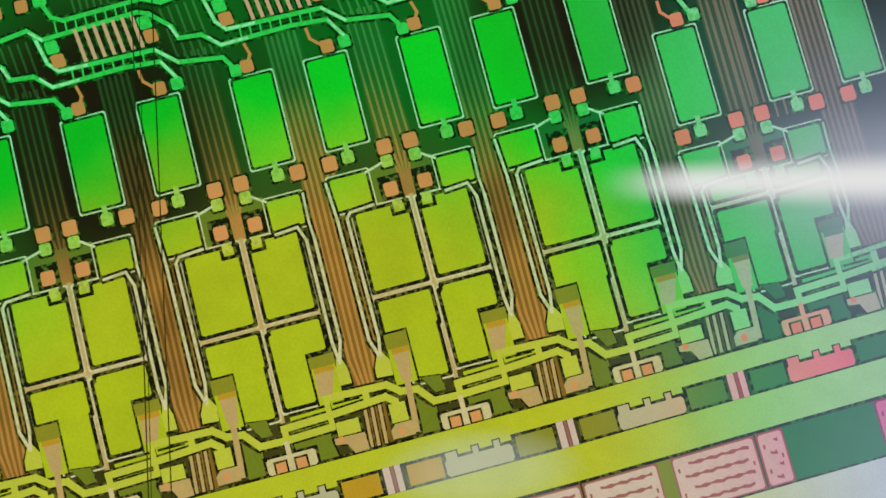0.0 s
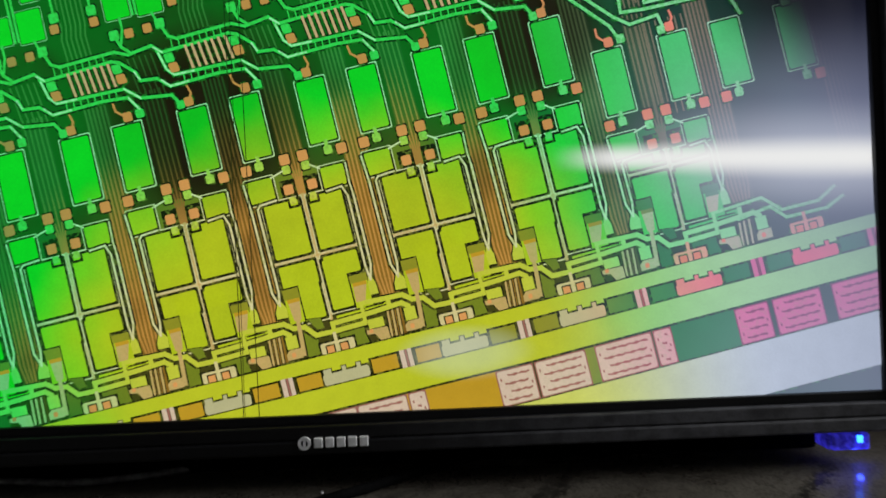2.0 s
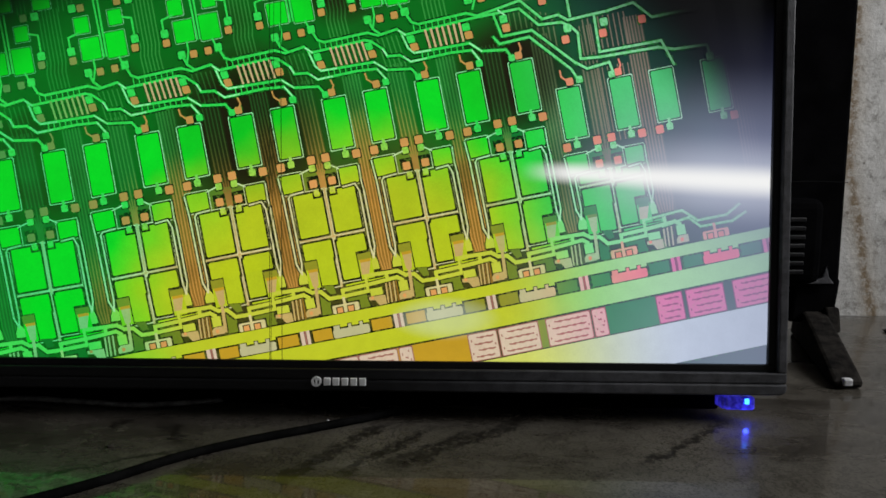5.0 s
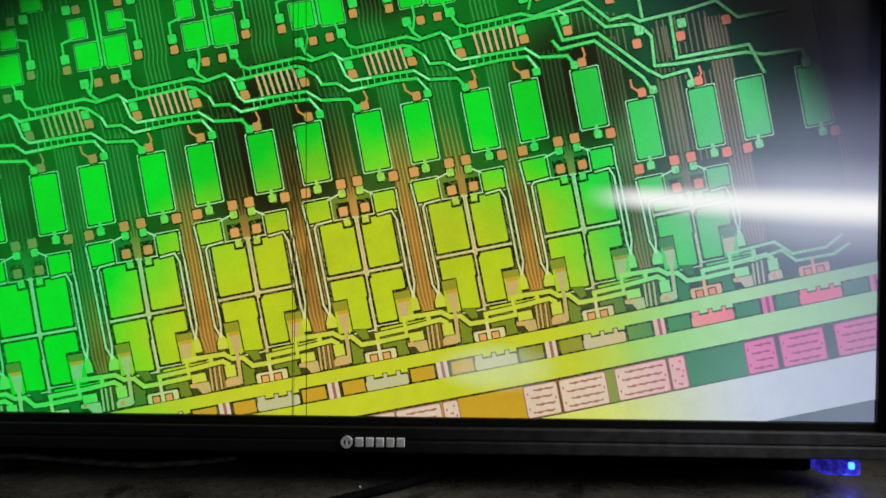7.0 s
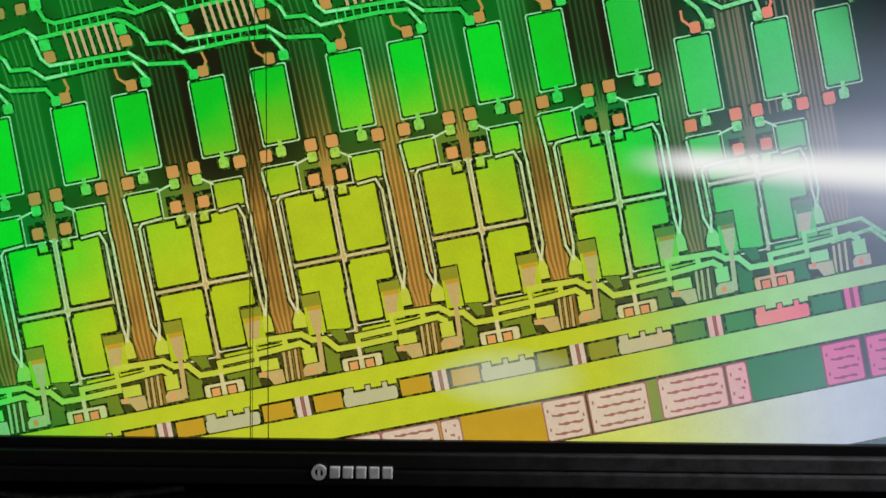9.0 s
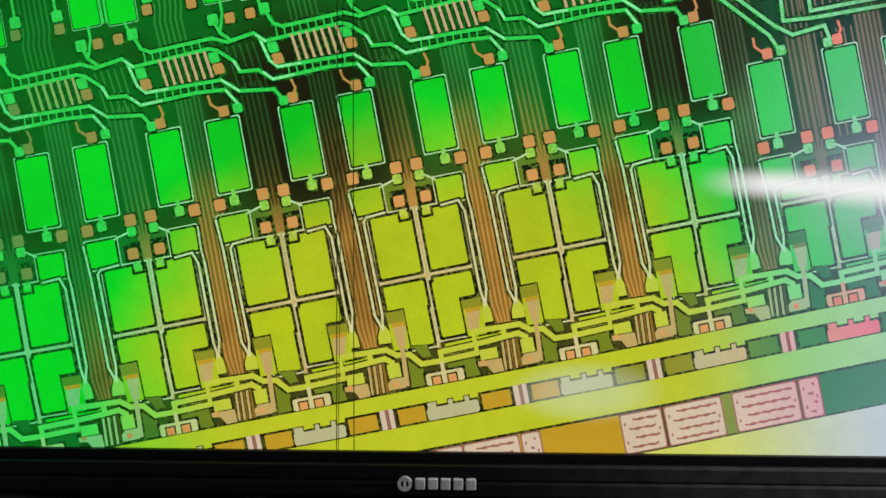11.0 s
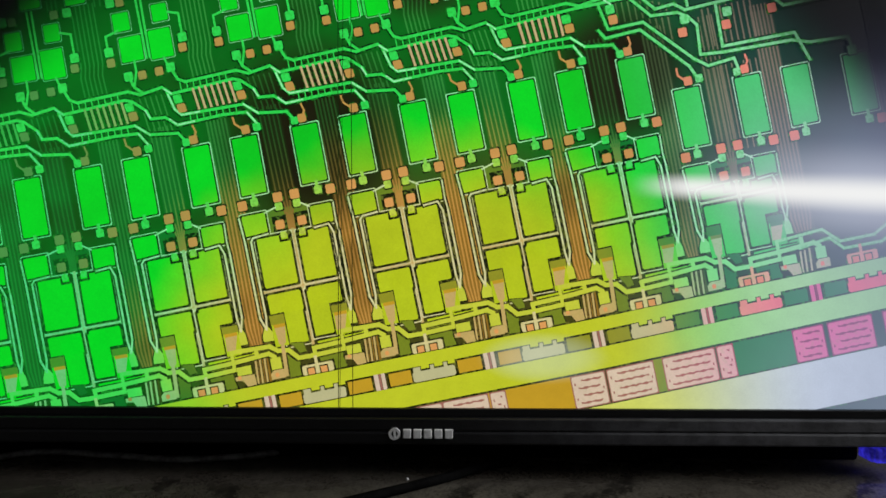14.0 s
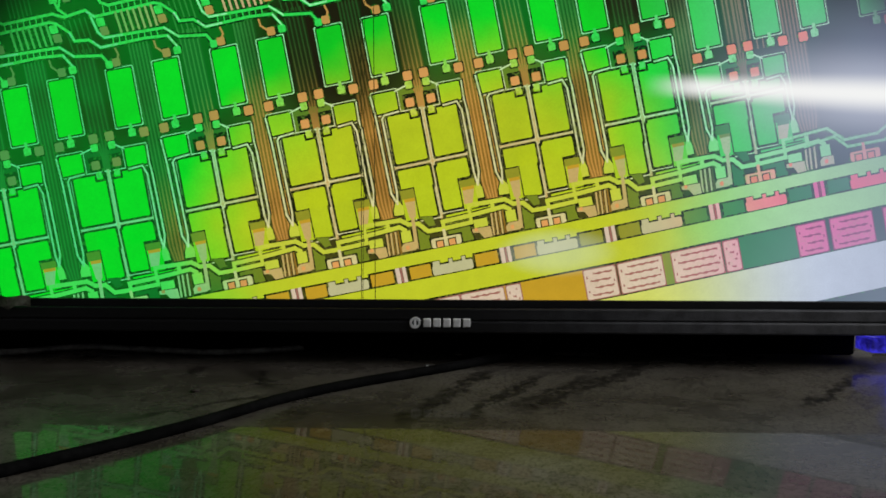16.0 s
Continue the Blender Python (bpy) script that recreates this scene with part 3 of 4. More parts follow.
def low_bus(k):
    """The stepped pair of traces under the pads, its ties, and the small contacts down to the first long bar."""
    for pts in ([(-0.207, -0.490), (-0.099, -0.503), (-0.086, -0.586), (-0.146, -0.590)],
                [(-0.262, -0.585), (-0.190, -0.660), (-0.160, -0.660), (-0.170, -0.792), (-0.270, -0.792)],
                [(0.015, -0.655), (0.232, -0.650), (0.226, -0.700), (0.245, -0.792), (0.140, -0.792), (0.132, -0.700), (0.020, -0.700)]):
        with Piece("field"):
            ca, cb = sum(p[0] for p in pts) / len(pts), sum(p[1] for p in pts) / len(pts)
            Layer("edge", M_EDGE, 5.4).poly(shifted(k, [(ca + (a - ca) * 1.13, cb + (b - cb) * 1.13) for a, b in pts]))
            Layer("field", M_FIELD, 5.7).poly(shifted(k, pts))
    # yellow ground between the pads and the traces
    Layer("field", M_PAD, 5.2).poly(shifted(k, [(0.030, -0.520), (0.235, -0.516), (0.235, -0.640), (0.030, -0.640)]))
    Layer("field", M_PAD, 5.2).poly(shifted(k, [(0.270, -0.470), (0.455, -0.478), (0.455, -0.550), (0.270, -0.556)]))
    trace(shifted(k, [(-0.747, -0.466), (-0.617, -0.474), (-0.404, -0.481), (-0.334, -0.534), (-0.241, -0.546), (-0.166, -0.632), (-0.008, -0.636), (0.250, -0.628)]), 0.040, low_buses, 0.022)
    trace(shifted(k, [(-0.020, -0.572), (0.250, -0.564), (0.444, -0.552), (0.575, -0.543), (0.622, -0.580), (0.624, -0.610)]), 0.040, low_buses, 0.022)
    for a0, a1, b0, b1 in ((0.234, 0.266, -0.640, -0.455), (0.452, 0.490, -0.560, -0.470), (-0.032, 0.004, -0.650, -0.555)):
        low_buses.rect(k + a0, b0, k + a1, b1)
    for a0, b0, a1, b1 in ((0.035, -0.505, 0.225, -0.508), (0.285, -0.508, 0.430, -0.509)):
        Layer("edge", M_EDGE, 7.5).line(shifted(k, [(a0, b0), (a1, b1)]), 0.013)
    with Piece("step_contact"):
        beds.rect(k + 0.566, -0.705, k + 0.684, -0.590)
        low_buses.rect(k + 0.578, -0.694, k + 0.672, -0.590)
        Layer("tan_trace", M_TAN, 8).poly(shifted(k, [(0.590, -0.700), (0.690, -0.700), (0.690, -0.780), (0.560, -0.780), (0.560, -0.730)]))
        peach.rect(k + 0.600, -0.765, k + 0.635, -0.725, 0.008)
    trace(shifted(k, [(-0.284, -0.490), (-0.290, -0.600), (-0.300, -0.760)]), 0.034, tops, 0.020)
    with Piece("hook_contact"):
        beds.rect(k + 0.240, -0.700, k + 0.412, -0.605)
        low_buses.rect(k + 0.268, -0.690, k + 0.398, -0.612)
        Layer("edge", M_EDGE, 7.6).poly(shifted(k, [(0.234, -0.688), (0.426, -0.690), (0.430, -0.800), (0.330, -0.806), (0.300, -0.745), (0.234, -0.735)]))
        tops.poly(shifted(k, [(0.242, -0.694), (0.416, -0.698), (0.420, -0.793), (0.338, -0.797), (0.306, -0.738), (0.242, -0.728)]))
        peach.rect(k + 0.264, -0.722, k + 0.296, -0.690, 0.006)
    washes.rect(k + 0.430, -0.790, k + 0.560, -0.560)
    for a in (0.447, 0.486, 0.530):
        with Piece("tan_trace"):
            Layer("edge", M_EDGE, 2.5).line(shifted(k, [(a, -0.575), (a - 0.012, -0.785)]), 0.034)
            tans.line(shifted(k, [(a, -0.575), (a - 0.012, -0.785)]), 0.018)


def lower_cell(k):
    """One unit of the lower row: four pads round a cross, its contacts and the bus that passes below.
    Past the bend of the buses the upper half of a unit sits lower."""
    d = -0.36 if k >= 3 else 0.0
    fresh = k <= 3
    if fresh:
        pad(k - 0.335, 0.032, k - 0.036, 0.470 + d)
        pad(k + 0.040, 0.032, k + 0.316, 0.465 + d)
        for a0, a1, b1 in ((-0.335, -0.034, -0.215), (0.040, 0.320, -0.205)):
            pad(k + a0, b1, k + a1, -0.032)
        for a0, a1, b1 in ((-0.226, -0.046, -0.500), (0.022, 0.196, -0.470)):
            pad(k + a0, b1, k + a1, -0.060)
        with Piece("cross_trace"):
            tans.line(shifted(k, [(0.002, 0.50 + d), (0.002, 0.0), (-0.016, -0.56)]), 0.026)
            tans.line(shifted(k, [(-0.35, 0.0), (0.335, 0.0)]), 0.026)
        foot_contacts(k)
        for a in (-0.385, -0.440):
            trace(shifted(k, [(a, 0.46 + d), (a + 0.006, -0.22), (-0.397, -0.33)]), 0.018, pale)
        for a in (0.362, 0.408):
            trace(shifted(k, [(a, 0.40 + d), (a, -0.18), (0.376, -0.30)]), 0.018, pale)
        trace(shifted(k, [(-0.385, 0.46), (-0.36, 0.49), (-0.22, 0.50)], d), 0.016, pale)
        trace(shifted(k, [(-0.44, 0.46), (-0.455, 0.68)], d), 0.016, pale)
        trace(shifted(k, [(0.362, 0.40), (0.33, 0.485), (0.20, 0.475)], d), 0.016, pale)
        trace(shifted(k, [(0.408, 0.40), (0.40, 0.50), (0.405, 0.66)], d), 0.014, pale)
        for a0, b0, a1, b1 in ((-0.432, 0.512, -0.220, 0.690), (0.190, 0.498, 0.382, 0.664)):
            pad(k + a0, b0 + d, k + a1, b1 + d, 0.024, 0.016)
        fields.rect(k - 0.20, 0.49 + d, k + 0.175, 0.70 + d)
        for s in (-1, 1):
            beds.rect(k + min(0.035 * s, 0.165 * s), 0.50 + d, k + max(0.035 * s, 0.165 * s), 0.64 + d)
            dot(k + 0.100 * s, 0.560 + d, 0.080, peach)
            beds.line(shifted(k, [(0.042 * s, 0.505), (0.042 * s, 0.418), (0.122 * s, 0.418), (0.122 * s, 0.46)], d), 0.020)
            dot(k + 0.086 * s, 0.468 + d, 0.056, buses, 0.0)
            dot(k + 0.077 * s, 0.800 + d, 0.084, peach)
            dot(k + 0.083 * s, 0.718 + d, 0.068, buses)
        pale.line(shifted(k, [(-0.22, 0.685), (-0.115, 0.715)], d), 0.014)
        pale.line(shifted(k, [(0.19, 0.665), (0.118, 0.712)], d), 0.014)
    # tall pads above
    if k <= 4:
        for s in (-1, 1):
            pad(k + min(0.165 * s, 0.392 * s), 0.868 + d, k + max(0.165 * s, 0.392 * s), 1.372 + d, 0.022, 0.013)
            dot(k + 0.293 * s, 0.795 + d, 0.070, buses)
            buses.line(shifted(k, [(0.29 * s, 0.83), (0.29 * s, 0.87)], d), 0.03)
            dot(k + 0.404 * s, 0.782 + d, 0.084, peach)
    if k <= 3:
        dot(k + 0.200, 1.428 + d, 0.066, buses)
        dot(k + 0.272, 1.438 + d, 0.074, peach)
        dot(k - 0.250, 1.435 + d, 0.076, peach)
        dot(k - 0.145, 1.440 + d, 0.070, buses)
        peach.line(shifted(k, [(0.285, 1.46), (0.31, 1.50), (0.30, 1.56)], d), 0.018)
        peach.line(shifted(k, [(-0.28, 1.45), (-0.33, 1.50), (-0.33, 1.56)], d), 0.018)
    # stripes in the channels
    if k <= 3:
        washes.rect(k + 0.415, -0.47, k + 0.622, 1.55)
        washes.rect(k - 0.105, 0.70 + d, k + 0.095, 1.55 + d)
    if k <= 3:
        for a in (-0.085, -0.045, -0.005, 0.035, 0.075):
            stripes.line(shifted(k, [(a, 1.60), (a, 0.85 + d), (a * 0.35, 0.62 + d), (a * 0.3, 0.46 + d)]), 0.014)
    if k <= 4:
        for a in (0.432, 0.466, 0.500, 0.534, 0.568, 0.602):
            stripes.line(shifted(k, [(a, 1.60), (a, 0.70), (a - 0.005, -0.30), (0.5 + (a - 0.5) * 0.7, -0.46)]), 0.016)
    if k <= 3:
        low_bus(k)
    if k <= 4:
        with Piece("comb_contact"):
            beds.rect(k - 0.172, -0.806, k + 0.142, -0.698)
            combs.rect(k - 0.156, -0.800, k + 0.126, -0.712, 0.012)
            combs.rect(k - 0.034, -0.715, k - 0.006, -0.640)
            for a in (-0.078, 0.038):
                Layer("contact", M_EDGE, 8.5).rect(k + a - 0.040, -0.806, k + a + 0.040, -0.732)
                peach.rect(k + a - 0.029, -0.798, k + a + 0.029, -0.743)


def bus_rows(k):
    """The two rows of paired traces above the tall pads."""
    step_down = [(0.264, 2.09), (0.30, 1.985), (0.36, 1.950), (0.83, 1.962), (0.93, 1.915), (1.14, 1.942), (1.205, 1.870), (1.78, 1.893), (1.84, 1.87), (1.94, 1.765), (1.955, 1.69), (2.087, 1.677), (2.172, 1.592), (2.59, 1.602), (2.805, 1.585), (2.862, 1.475)]
    if k <= -1:
        trace(shifted(k, step_down), 0.026)
    elif k == 0:
        trace(shifted(k, step_down[:7] + [(1.85, 1.90), (2.37, 1.90), (2.54, 1.70), (2.78, 1.68), (2.87, 1.62), (2.93, 1.54), (2.91, 1.28), (3.11, 1.26), (3.74, 1.24), (3.90, 1.19), (4.25, 1.17), (4.26, 1.07)]), 0.026)
    else:
        trace(shifted(k, step_down[:6]) + [(2.39, 1.98), (2.59, 1.75), (2.76, 1.76), (2.85, 1.69), (3.27, 1.70), (3.56, 1.73), (3.73, 1.55), (4.22, 1.55)], 0.026)
    trace(shifted(k, [(0.169, 1.89), (0.19, 1.73), (0.235, 1.672), (0.80, 1.658), (0.905, 1.556), (1.155, 1.520), (1.195, 1.445)]), 0.026)
    trace(shifted(k, [(-0.127, 2.09), (-0.10, 1.99), (-0.05, 1.935)]), 0.026)
    for pts in ([(0.172, 1.87), (0.19, 1.73), (0.235, 1.672), (0.40, 1.668)], [(0.80, 1.658), (0.905, 1.556)], [(0.81, 1.58), (0.862, 1.475)], [(0.12, 1.655), (0.172, 1.592), (0.33, 1.596)], [(-0.07, 1.77), (-0.048, 1.70)], [(1.15, 1.925), (1.205, 1.870)]):
        pale.line(shifted(k, pts), 0.016)
    for i in range(8):
        a = 0.30 + i * 0.06
        buses.line(shifted(k, [(a, 1.60), (a + 0.01, 1.665)]), 0.010)
        buses.line(shifted(k, [(a, 1.875), (a + 0.01, 1.955)]), 0.010)
    for i in range(7):
        a = 0.405 + i * 0.0565
        beds.rect(k + a - 0.022, 1.69, k + a + 0.022, 1.875)
        with Piece("hatch_bar"):
            hatches.line(shifted(k, [(a, 1.695), (a, 1.875)]), 0.022)
    for i in range(5):
        a = -0.09 + i * 0.05
        stripes.line(shifted(k, [(a, 1.55), (a, 1.88)]), 0.014)
    for a, b in ((0.245, 1.815), (0.80, 1.825)):
        dot(k + a, b, 0.076, buses)
        dot(k + a + 0.01, b - 0.085, 0.078, peach)


def bend():
    """Where the buses run down to the lower level."""
    for pts in ([(2.09, 1.90), (2.14, 1.66), (2.46, 1.66), (2.84, 1.26), (2.96, 1.17), (3.20, 1.19), (3.22, 1.09)],
                [(2.05, 1.67), (2.10, 1.59), (2.42, 1.60), (2.79, 1.20), (2.84, 1.09)],
                [(3.13, 1.69), (3.12, 1.31), (3.78, 1.30), (3.87, 1.04)], [(2.88, 1.99), (2.88, 1.72)],
                [(3.253, -0.466), (3.672, -0.443), (3.818, -0.581), (4.130, -0.582), (4.287, -0.497)],
                [(3.440, -0.570), (3.724, -0.531), (3.838, -0.650), (4.185, -0.657), (4.338, -0.591)]):
        trace(pts, 0.026)
    for a, b in ((2.88, 2.02), (2.83, 1.61), (3.22, 1.60), (2.65, 2.05), (2.19, 1.83), (4.26, 1.05)):
        dot(a, b, 0.080, buses)
    for a, b in ((3.19, 1.49), (2.79, 1.50), (2.62, 1.93), (2.20, 1.735), (3.02, 2.03), (3.17, 2.04), (3.62, 1.55)):
        dot(a, b, 0.080, peach)
    for a0 in (2.70, 3.02):
        pad(a0, 2.06, a0 + 0.27, 2.42, 0.012, 0.0)
    for i in range(9):
        a = 2.25 + i * 0.055
        stripes.line([(a, 1.88 - max(0, i - 3) * 0.02), (a, 1.70 - max(0, i - 4) * 0.06)], 0.015)
        stripes.line([(a + 0.75, 1.66), (a + 0.75, 1.33)], 0.015)
        stripes.line([(a + 0.70, 1.15), (a + 0.70, 0.40)], 0.013)


def upper_cell(k):
    """The row of paired pads above the buses, and the tall pads beyond it."""
    for a0, b0, a1, b1 in ((-0.160, 2.215, 0.042, 2.432), (0.112, 2.195, 0.316, 2.450), (-0.185, 2.490, -0.035, 2.650), (0.180, 2.515, 0.322, 2.665), (0.00, 2.83, 0.19, 3.40), (0.42, 2.80, 0.60, 3.40)):
        pad(k + a0, b0, k + a1, b1, 0.012, 0.008)
    for pts in ([(-0.05, 2.22), (-0.05, 2.12), (-0.10, 1.99)], [(0.22, 2.20), (0.25, 2.10)], [(-0.15, 2.50), (-0.27, 2.47), (-0.27, 2.36)], [(0.32, 2.58), (0.42, 2.55), (0.42, 2.36)], [(0.065, 2.22), (0.055, 2.80)], [(0.095, 2.22), (0.100, 2.80)]):
        buses.line(shifted(k, pts), 0.020)
    for a, b in ((-0.127, 2.09), (0.264, 2.10), (0.418, 2.34), (-0.265, 2.33), (-0.18, 2.75), (0.42, 2.74)):
        dot(k + a, b, 0.080, buses)
    for a, b in ((0.0, 2.08), (0.156, 2.085), (0.405, 2.25), (-0.262, 2.235), (-0.09, 2.74), (0.30, 2.74)):
        dot(k + a, b, 0.074, peach)
    for a in (0.46, 0.50, 0.54, 0.58, 0.62, 0.66):
        stripes.line(shifted(k, [(a - 0.02, 1.97), (a - 0.02, 2.15), (a, 2.25), (a, 2.78)]), 0.014)
    for a in (0.25, 0.29, 0.33, 0.68, 0.73, 0.78, 0.83):
        stripes.line(shifted(k, [(a, 2.75), (a, 3.4)]), 0.014)


def foot_rows(k):
    """Blocks between the two long bars."""
    for a0, a1 in ((0.217, 0.432), (0.590, 0.790)):
        with Piece("block"):
            beds.rect(k + a0 - 0.014, -1.056, k + a1 + 0.014, -0.918)
            (amber if k + a0 < 0.95 else olive).rect(k + a0, -1.046, k + a1, -0.932)
    for a0, a1 in ((0.457, 0.497), (0.523, 0.557)):
        coils.rect(k + a0, -1.060, k + a1, -0.915)
    coil_lines.rect(k + 0.501, -1.060, k + 0.519, -0.915)
    with Piece("notched_block"):
        beds.rect(k + 0.792, -1.060, k + 1.202, -0.915)
        labels.rect(k + 0.803, -1.052, k + 1.190, -0.960, 0.014)
        for a0, a1 in ((0.815, 0.880), (0.970, 1.003), (1.092, 1.126)):
            labels.rect(k + a0, -0.962, k + a1, -0.922)
        for a0, a1 in ((0.888, 0.962), (1.011, 1.084), (1.134, 1.196)):
            bars.rect(k + a0, -0.944, k + a1, -0.915)


def coil(a0, a1, rows=4):
    """A pale block with a winding slot, drawn as rows of small marks that reach its ends in turn."""
    with Piece("coil"):
        Layer("coil_edge", M_COIL_LINE, 9.5).rect(a0 - 0.010, -1.562, a1 + 0.010, -1.268)
        coils.rect(a0, -1.554, a1, -1.278, 0.012)
    for i in range(rows):
        b = -1.318 - i * 0.066
        lo, hi = (a0 + 0.05, a1 - 0.05) if i % 2 else (a0 + 0.085, a1 - 0.03)
        n = max(2, int((hi - lo) / 0.030))
        upper = [(lo + (hi - lo) * j / n, b + 0.010 - 0.007 * (j % 2)) for j in range(n + 1)]
        lower = [(lo + (hi - lo) * j / n, b - 0.005 - 0.005 * (j % 3)) for j in range(n + 1)]
        coil_lines.poly(lower + upper[::-1])
    for lo, b in ((a0 + 0.018, -1.345), (a1 - 0.030, -1.412), (a0 + 0.018, -1.480)):
        coil_lines.rect(lo, b - 0.012, lo + 0.012, b + 0.012)


ground.raw([(-W, Z0), (W, Z0), (W, Z1), (-W, Z1)])
for k in range(-6, 6):
    lower_cell(k)
    foot_rows(k)
for k in range(-6, 3):
    upper_cell(k)
for k in range(-7, 2):
    bus_rows(k)
bend()
for b0, b1, layer in ((-0.915, -0.806, bars), (-1.250, -1.062, bars), (-1.99, -1.572, base)):
    Layer("bar_edge", M_EDGE, 6).rect(-6, b0 - 0.016, 7, b1 + 0.016)
    layer.rect(-6, b0, 7, b1)
amber.rect(-6, -1.560, 1.18, -1.268)
olive.rect(1.945, -1.560, 2.025, -1.268)
Layer("block", M_FIELD, 9).rect(2.68, -1.560, 3.22, -1.268)
for a0, a1 in ((-1.2, -0.6), (-0.55, 0.0), (0.02, 0.42), (0.45, 0.58), (1.19, 1.488), (1.52, 1.935), (2.032, 2.500), (2.530, 2.668), (3.230, 3.500), (3.555, 3.950), (4.065, 4.70)):
    coil(a0, a1)
for xa, xb, w in ((-0.0645, -0.0660, 0.0006), (-0.0556, -0.0556, 0.0006), (-0.0600, -0.0650, 0.0004)):
    flaws.raw([(xa - w / 2, Z1), (xa + w / 2, Z1), (xb + w / 2, Z0), (xb - w / 2, Z0)])

# ---- things round the television ----
def sheared(bm, k, y0=0.0):
    """Leans a mesh sideways along its length."""
    for v in bm.verts:
        v.co.x += k * (v.co.y - y0)
    return bm


second = thing("second_television", pose(0.0, 0.0, 0), "black television standing behind on splayed plastic feet", "television")
part("panel", box(-0.20, 0.563, 0.256, 0.285, 0.076, 0.56, 0.005), M_CASE, second)
part("back_box", prism([(0.285, 0.12), (0.315, 0.14), (0.315, 0.42), (0.285, 0.46)], "x", -0.10, 0.50, 0.004), M_CASE, second)
vent = part("vent_box", box(0.40, 0.512, 0.205, 0.255, 0.085, 0.185, 0.012, 3), M_CASE, second, "rounded black box with ribs")
for i in range(7):
    part("rib", box(0.42, 0.488, 0.2025, 0.2065, 0.098 + i * 0.010, 0.103 + i * 0.010, 0.001, 1), M_RIM, vent)
part("neck", prism([(0.505, 0.03), (0.560, 0.03), (0.566, 0.085), (0.512, 0.085)], "y", 0.258, 0.290, 0.004), M_CASE, second)
part("neck", prism([(-0.235, 0.03), (-0.180, 0.03), (-0.176, 0.085), (-0.232, 0.085)], "y", 0.258, 0.290, 0.004), M_CASE, second)
part("corner_plate", prism([(0.520, 0.080), (0.552, 0.080), (0.545, 0.088), (0.541, 0.102), (0.537, 0.088)], "y", 0.248, 0.254, 0.001), M_BEZEL, second, "scuffed grey corner plate")
foot = part("foot", sheared(prism([(0.093, 0.0005), (0.091, 0.009), (0.11, 0.014), (0.20, 0.034), (0.27, 0.046), (0.31, 0.040), (0.33, 0.0005)], "x", 0.461, 0.491, 0.004), 0.36, 0.093), M_SCUFF, second, "scuffed black plastic foot")
part("foot", sheared(prism([(0.080, 0.0005), (0.078, 0.009), (0.10, 0.014), (0.20, 0.034), (0.27, 0.046), (0.31, 0.040), (0.33, 0.0005)], "x", -0.165, -0.133, 0.004), -0.36, 0.085), M_SCUFF, second)
part("bare_tip", box(0.470, 0.479, 0.0895, 0.096, 0.004, 0.0115, 0.0015), M_CHIP, foot, "bare white tip")
part("foot_rib", sheared(prism([(0.235, 0.022), (0.25, 0.050), (0.30, 0.048), (0.32, 0.020)], "x", 0.485, 0.502, 0.003), 0.36, 0.085), M_SCUFF, foot)

dongle = thing("receiver_stick", UP @ pose(0.0065, 0.018, -0.004), "small clear receiver stick glowing blue beneath the television", "usb stick")
n = Nodes("glowing_blue_plastic")
n.put(n.bsdf.inputs["Base Color"], n.mix(n.step(n.noise(180.0, 2.0), 0.4, 0.6), (0.03, 0.03, 0.22), (0.10, 0.10, 0.45)))
# the diode's light inside the shell, put in as the shell's own emission
n.put(n.bsdf.inputs["Emission Color"], n.mix(n.step(n.noise(90.0, 3.0), 0.35, 0.70), (0.010, 0.008, 0.16), (0.05, 0.04, 0.90)))
n.bsdf.inputs["Emission Strength"].default_value = 0.55
n.bsdf.inputs["Roughness"].default_value = 0.2
part("shell", box(0.3112, 0.3362, -0.016, 0.001, 0.0142, 0.0255, 0.002), n.mat, dongle)
part("end_cap", box(0.3088, 0.3113, -0.015, 0.000, 0.0150, 0.0248, 0.001), n.mat, dongle)
n = Nodes("blue_diode")
n.bsdf.inputs["Emission Color"].default_value = (0.02, 0.16, 1.0, 1)
n.bsdf.inputs["Emission Strength"].default_value = 6.0
part("diode", box(0.3268, 0.3306, -0.0175, -0.0158, 0.0195, 0.0245, 0.0008), n.mat, dongle)
glow = bpy.data.lights.new("diode_light", "POINT")
glow.color, glow.energy, glow.shadow_soft_size = (0.03, 0.06, 1.0), 0.007, 0.002
diode_light = new("diode_light", glow)
diode_light.parent = dongle
diode_light.location = (0.3287, -0.0165, 0.0095)

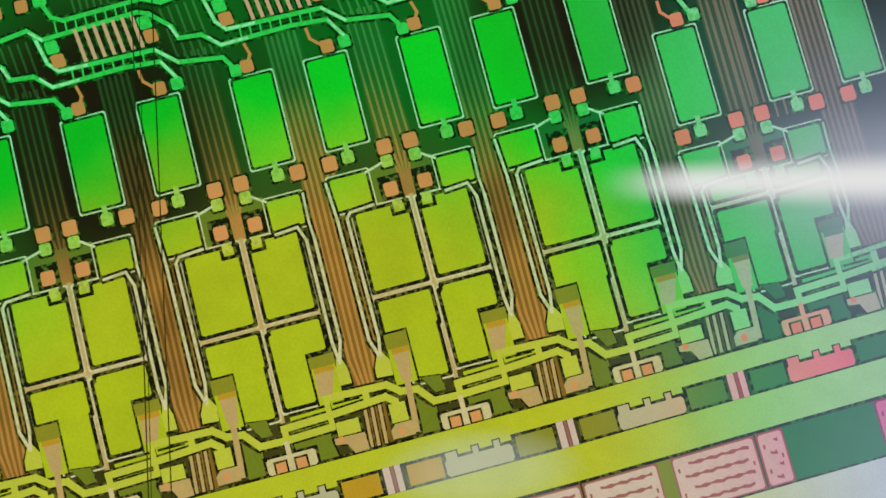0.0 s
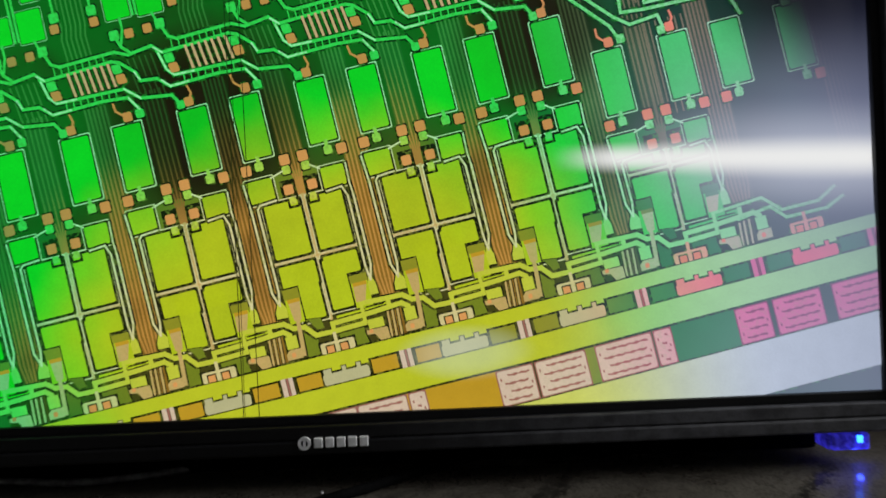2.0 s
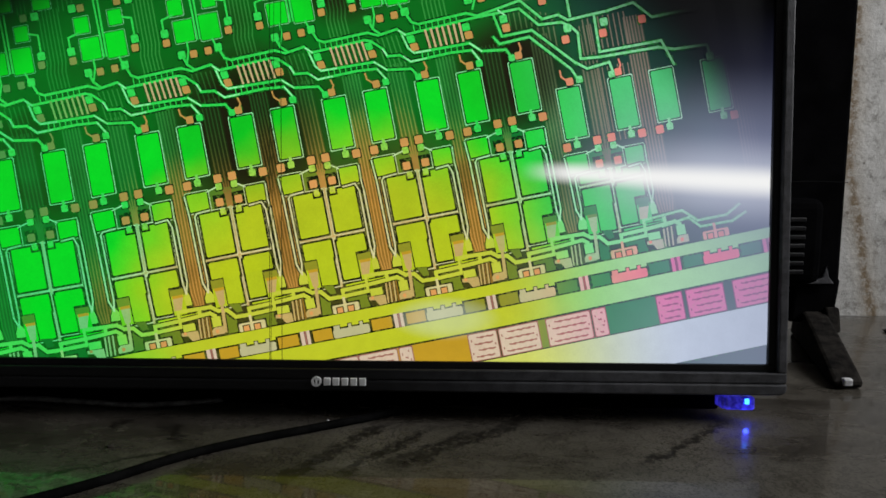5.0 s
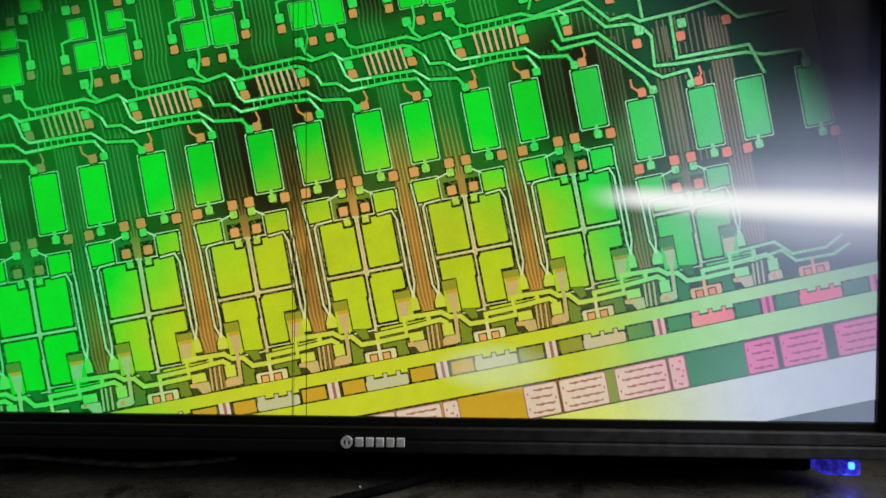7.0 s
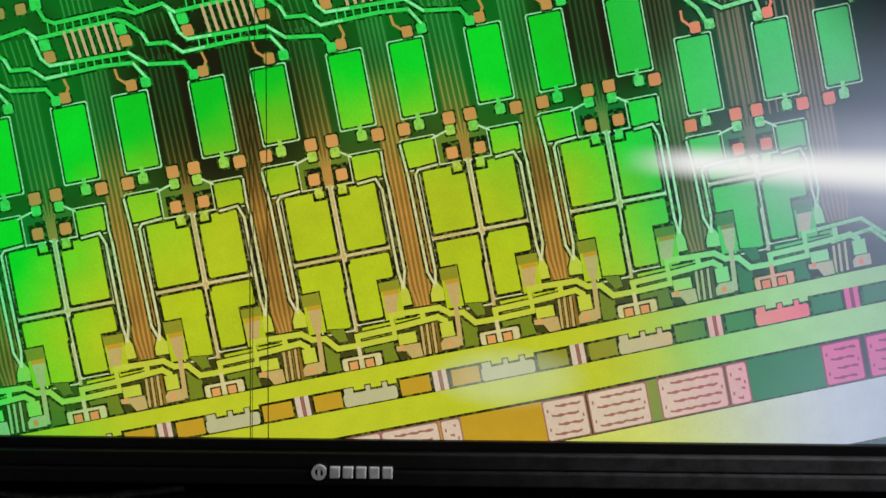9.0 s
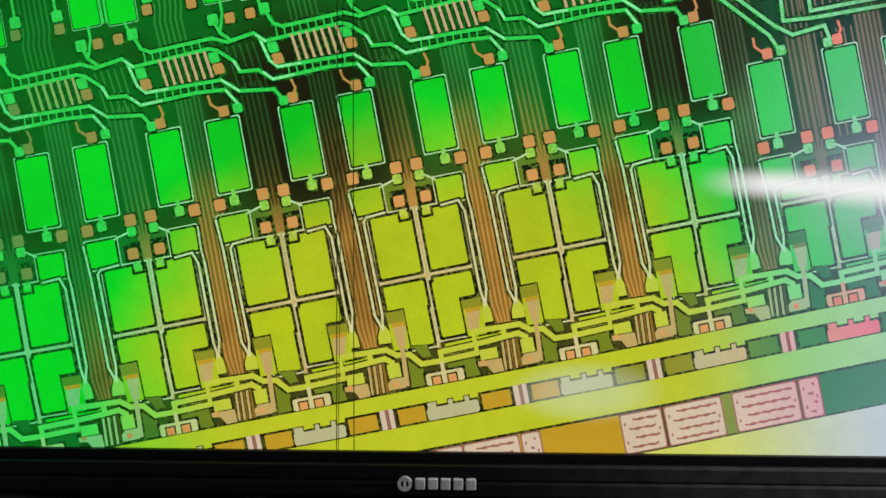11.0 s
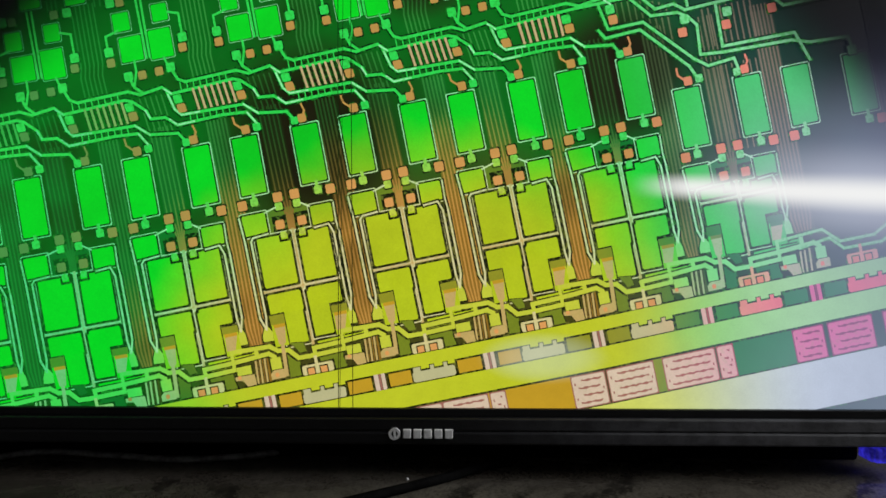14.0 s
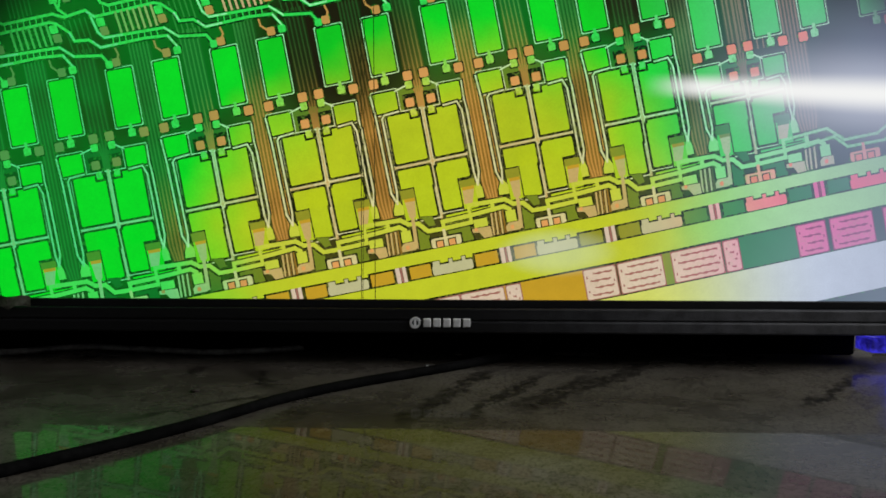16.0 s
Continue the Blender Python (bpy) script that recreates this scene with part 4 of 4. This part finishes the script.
tagged(link_mesh("power_cable", tube([(-0.62, -0.43, 0.0032), (-0.40, -0.31, 0.0032), (-0.28, -0.226, 0.0032), (-0.214, -0.178, 0.0032), (-0.178, -0.150, 0.0032), (-0.140, -0.116, 0.0032), (-0.107, -0.081, 0.0032), (-0.068, -0.052, 0.0032), (-0.012, -0.020, 0.0032), (0.03, 0.006, 0.0032), (0.08, 0.05, 0.0032), (0.10, 0.16, 0.0032)], 0.0034), M_CABLE, smooth=True), "black power cable lying across the smeared tabletop", "cable")
tagged(link_mesh("thin_lead", tube([(-0.66, -0.04, 0.003), (-0.48, -0.006, 0.003), (-0.355, 0.018, 0.003), (-0.308, 0.034, 0.003), (-0.25, 0.028, 0.003), (-0.18, 0.022, 0.003), (-0.10, 0.05, 0.003), (-0.05, 0.14, 0.003)], 0.0026), M_LEAD, smooth=True), "thin shiny dark lead running under the television", "cable")
tagged(link_mesh("loose_wire", tube([(0.30, 0.23, 0.195), (0.42, 0.225, 0.200), (0.50, 0.235, 0.204), (0.560, 0.25, 0.203)], 0.0006, 6), M_CABLE, smooth=True), "thin loose wire behind the television", "wire")


def crumb(x, y, sx, sy, sz, material, label, seed):
    rnd = random.Random(seed)
    bm = bmesh.new()
    bmesh.ops.create_icosphere(bm, subdivisions=2, radius=1.0)
    for v in bm.verts:
        w = 1 + 0.18 * (rnd.random() - 0.5)
        v.co = Vector((v.co.x * sx * w, v.co.y * sy * w, (v.co.z * w + 0.9) * sz))
    ob = link_mesh("crumb", bm, material, smooth=True)
    ob.matrix_world = pose(x, y, 0.0)
    tagged(ob, label, "crumb", "crumbs on the table")


crumb(0.683, 0.332, 0.008, 0.012, 0.0025, M_DIRT, "flat dark crumb lying on the grey tabletop", 1)
crumb(0.615, 0.233, 0.0025, 0.003, 0.0012, M_DIRT, "tiny dark crumb lying on the grey tabletop", 2)
crumb(-0.016, -0.004, 0.0011, 0.0011, 0.0009, M_CHIP, "tiny white crumb lying near the power cable", 3)
crumb(-0.17, -0.06, 0.003, 0.002, 0.001, M_DIRT, "small dark crumb lying near the power cable", 4)

# torn strip of old tape on the corner of the bezel
scrap = thing("tape_scrap", UP, "torn brown tape scrap stuck on the bezel corner", "tape")
strip = bmesh.new()
rnd = random.Random(5)
top = [strip.verts.new((-0.366 + i * 0.006, -0.0098 - 0.0012 * rnd.random(), 0.0515 + 0.003 * rnd.random())) for i in range(9)]
low = [strip.verts.new((-0.366 + i * 0.006, -0.0096 - 0.0010 * rnd.random(), 0.0405 + 0.005 * rnd.random())) for i in range(9)]
for i in range(8):
    strip.faces.new((low[i], low[i + 1], top[i + 1], top[i]))
bmesh.ops.solidify(strip, geom=strip.faces[:], thickness=0.0006)
part("strip", strip, M_TAPE, scrap)
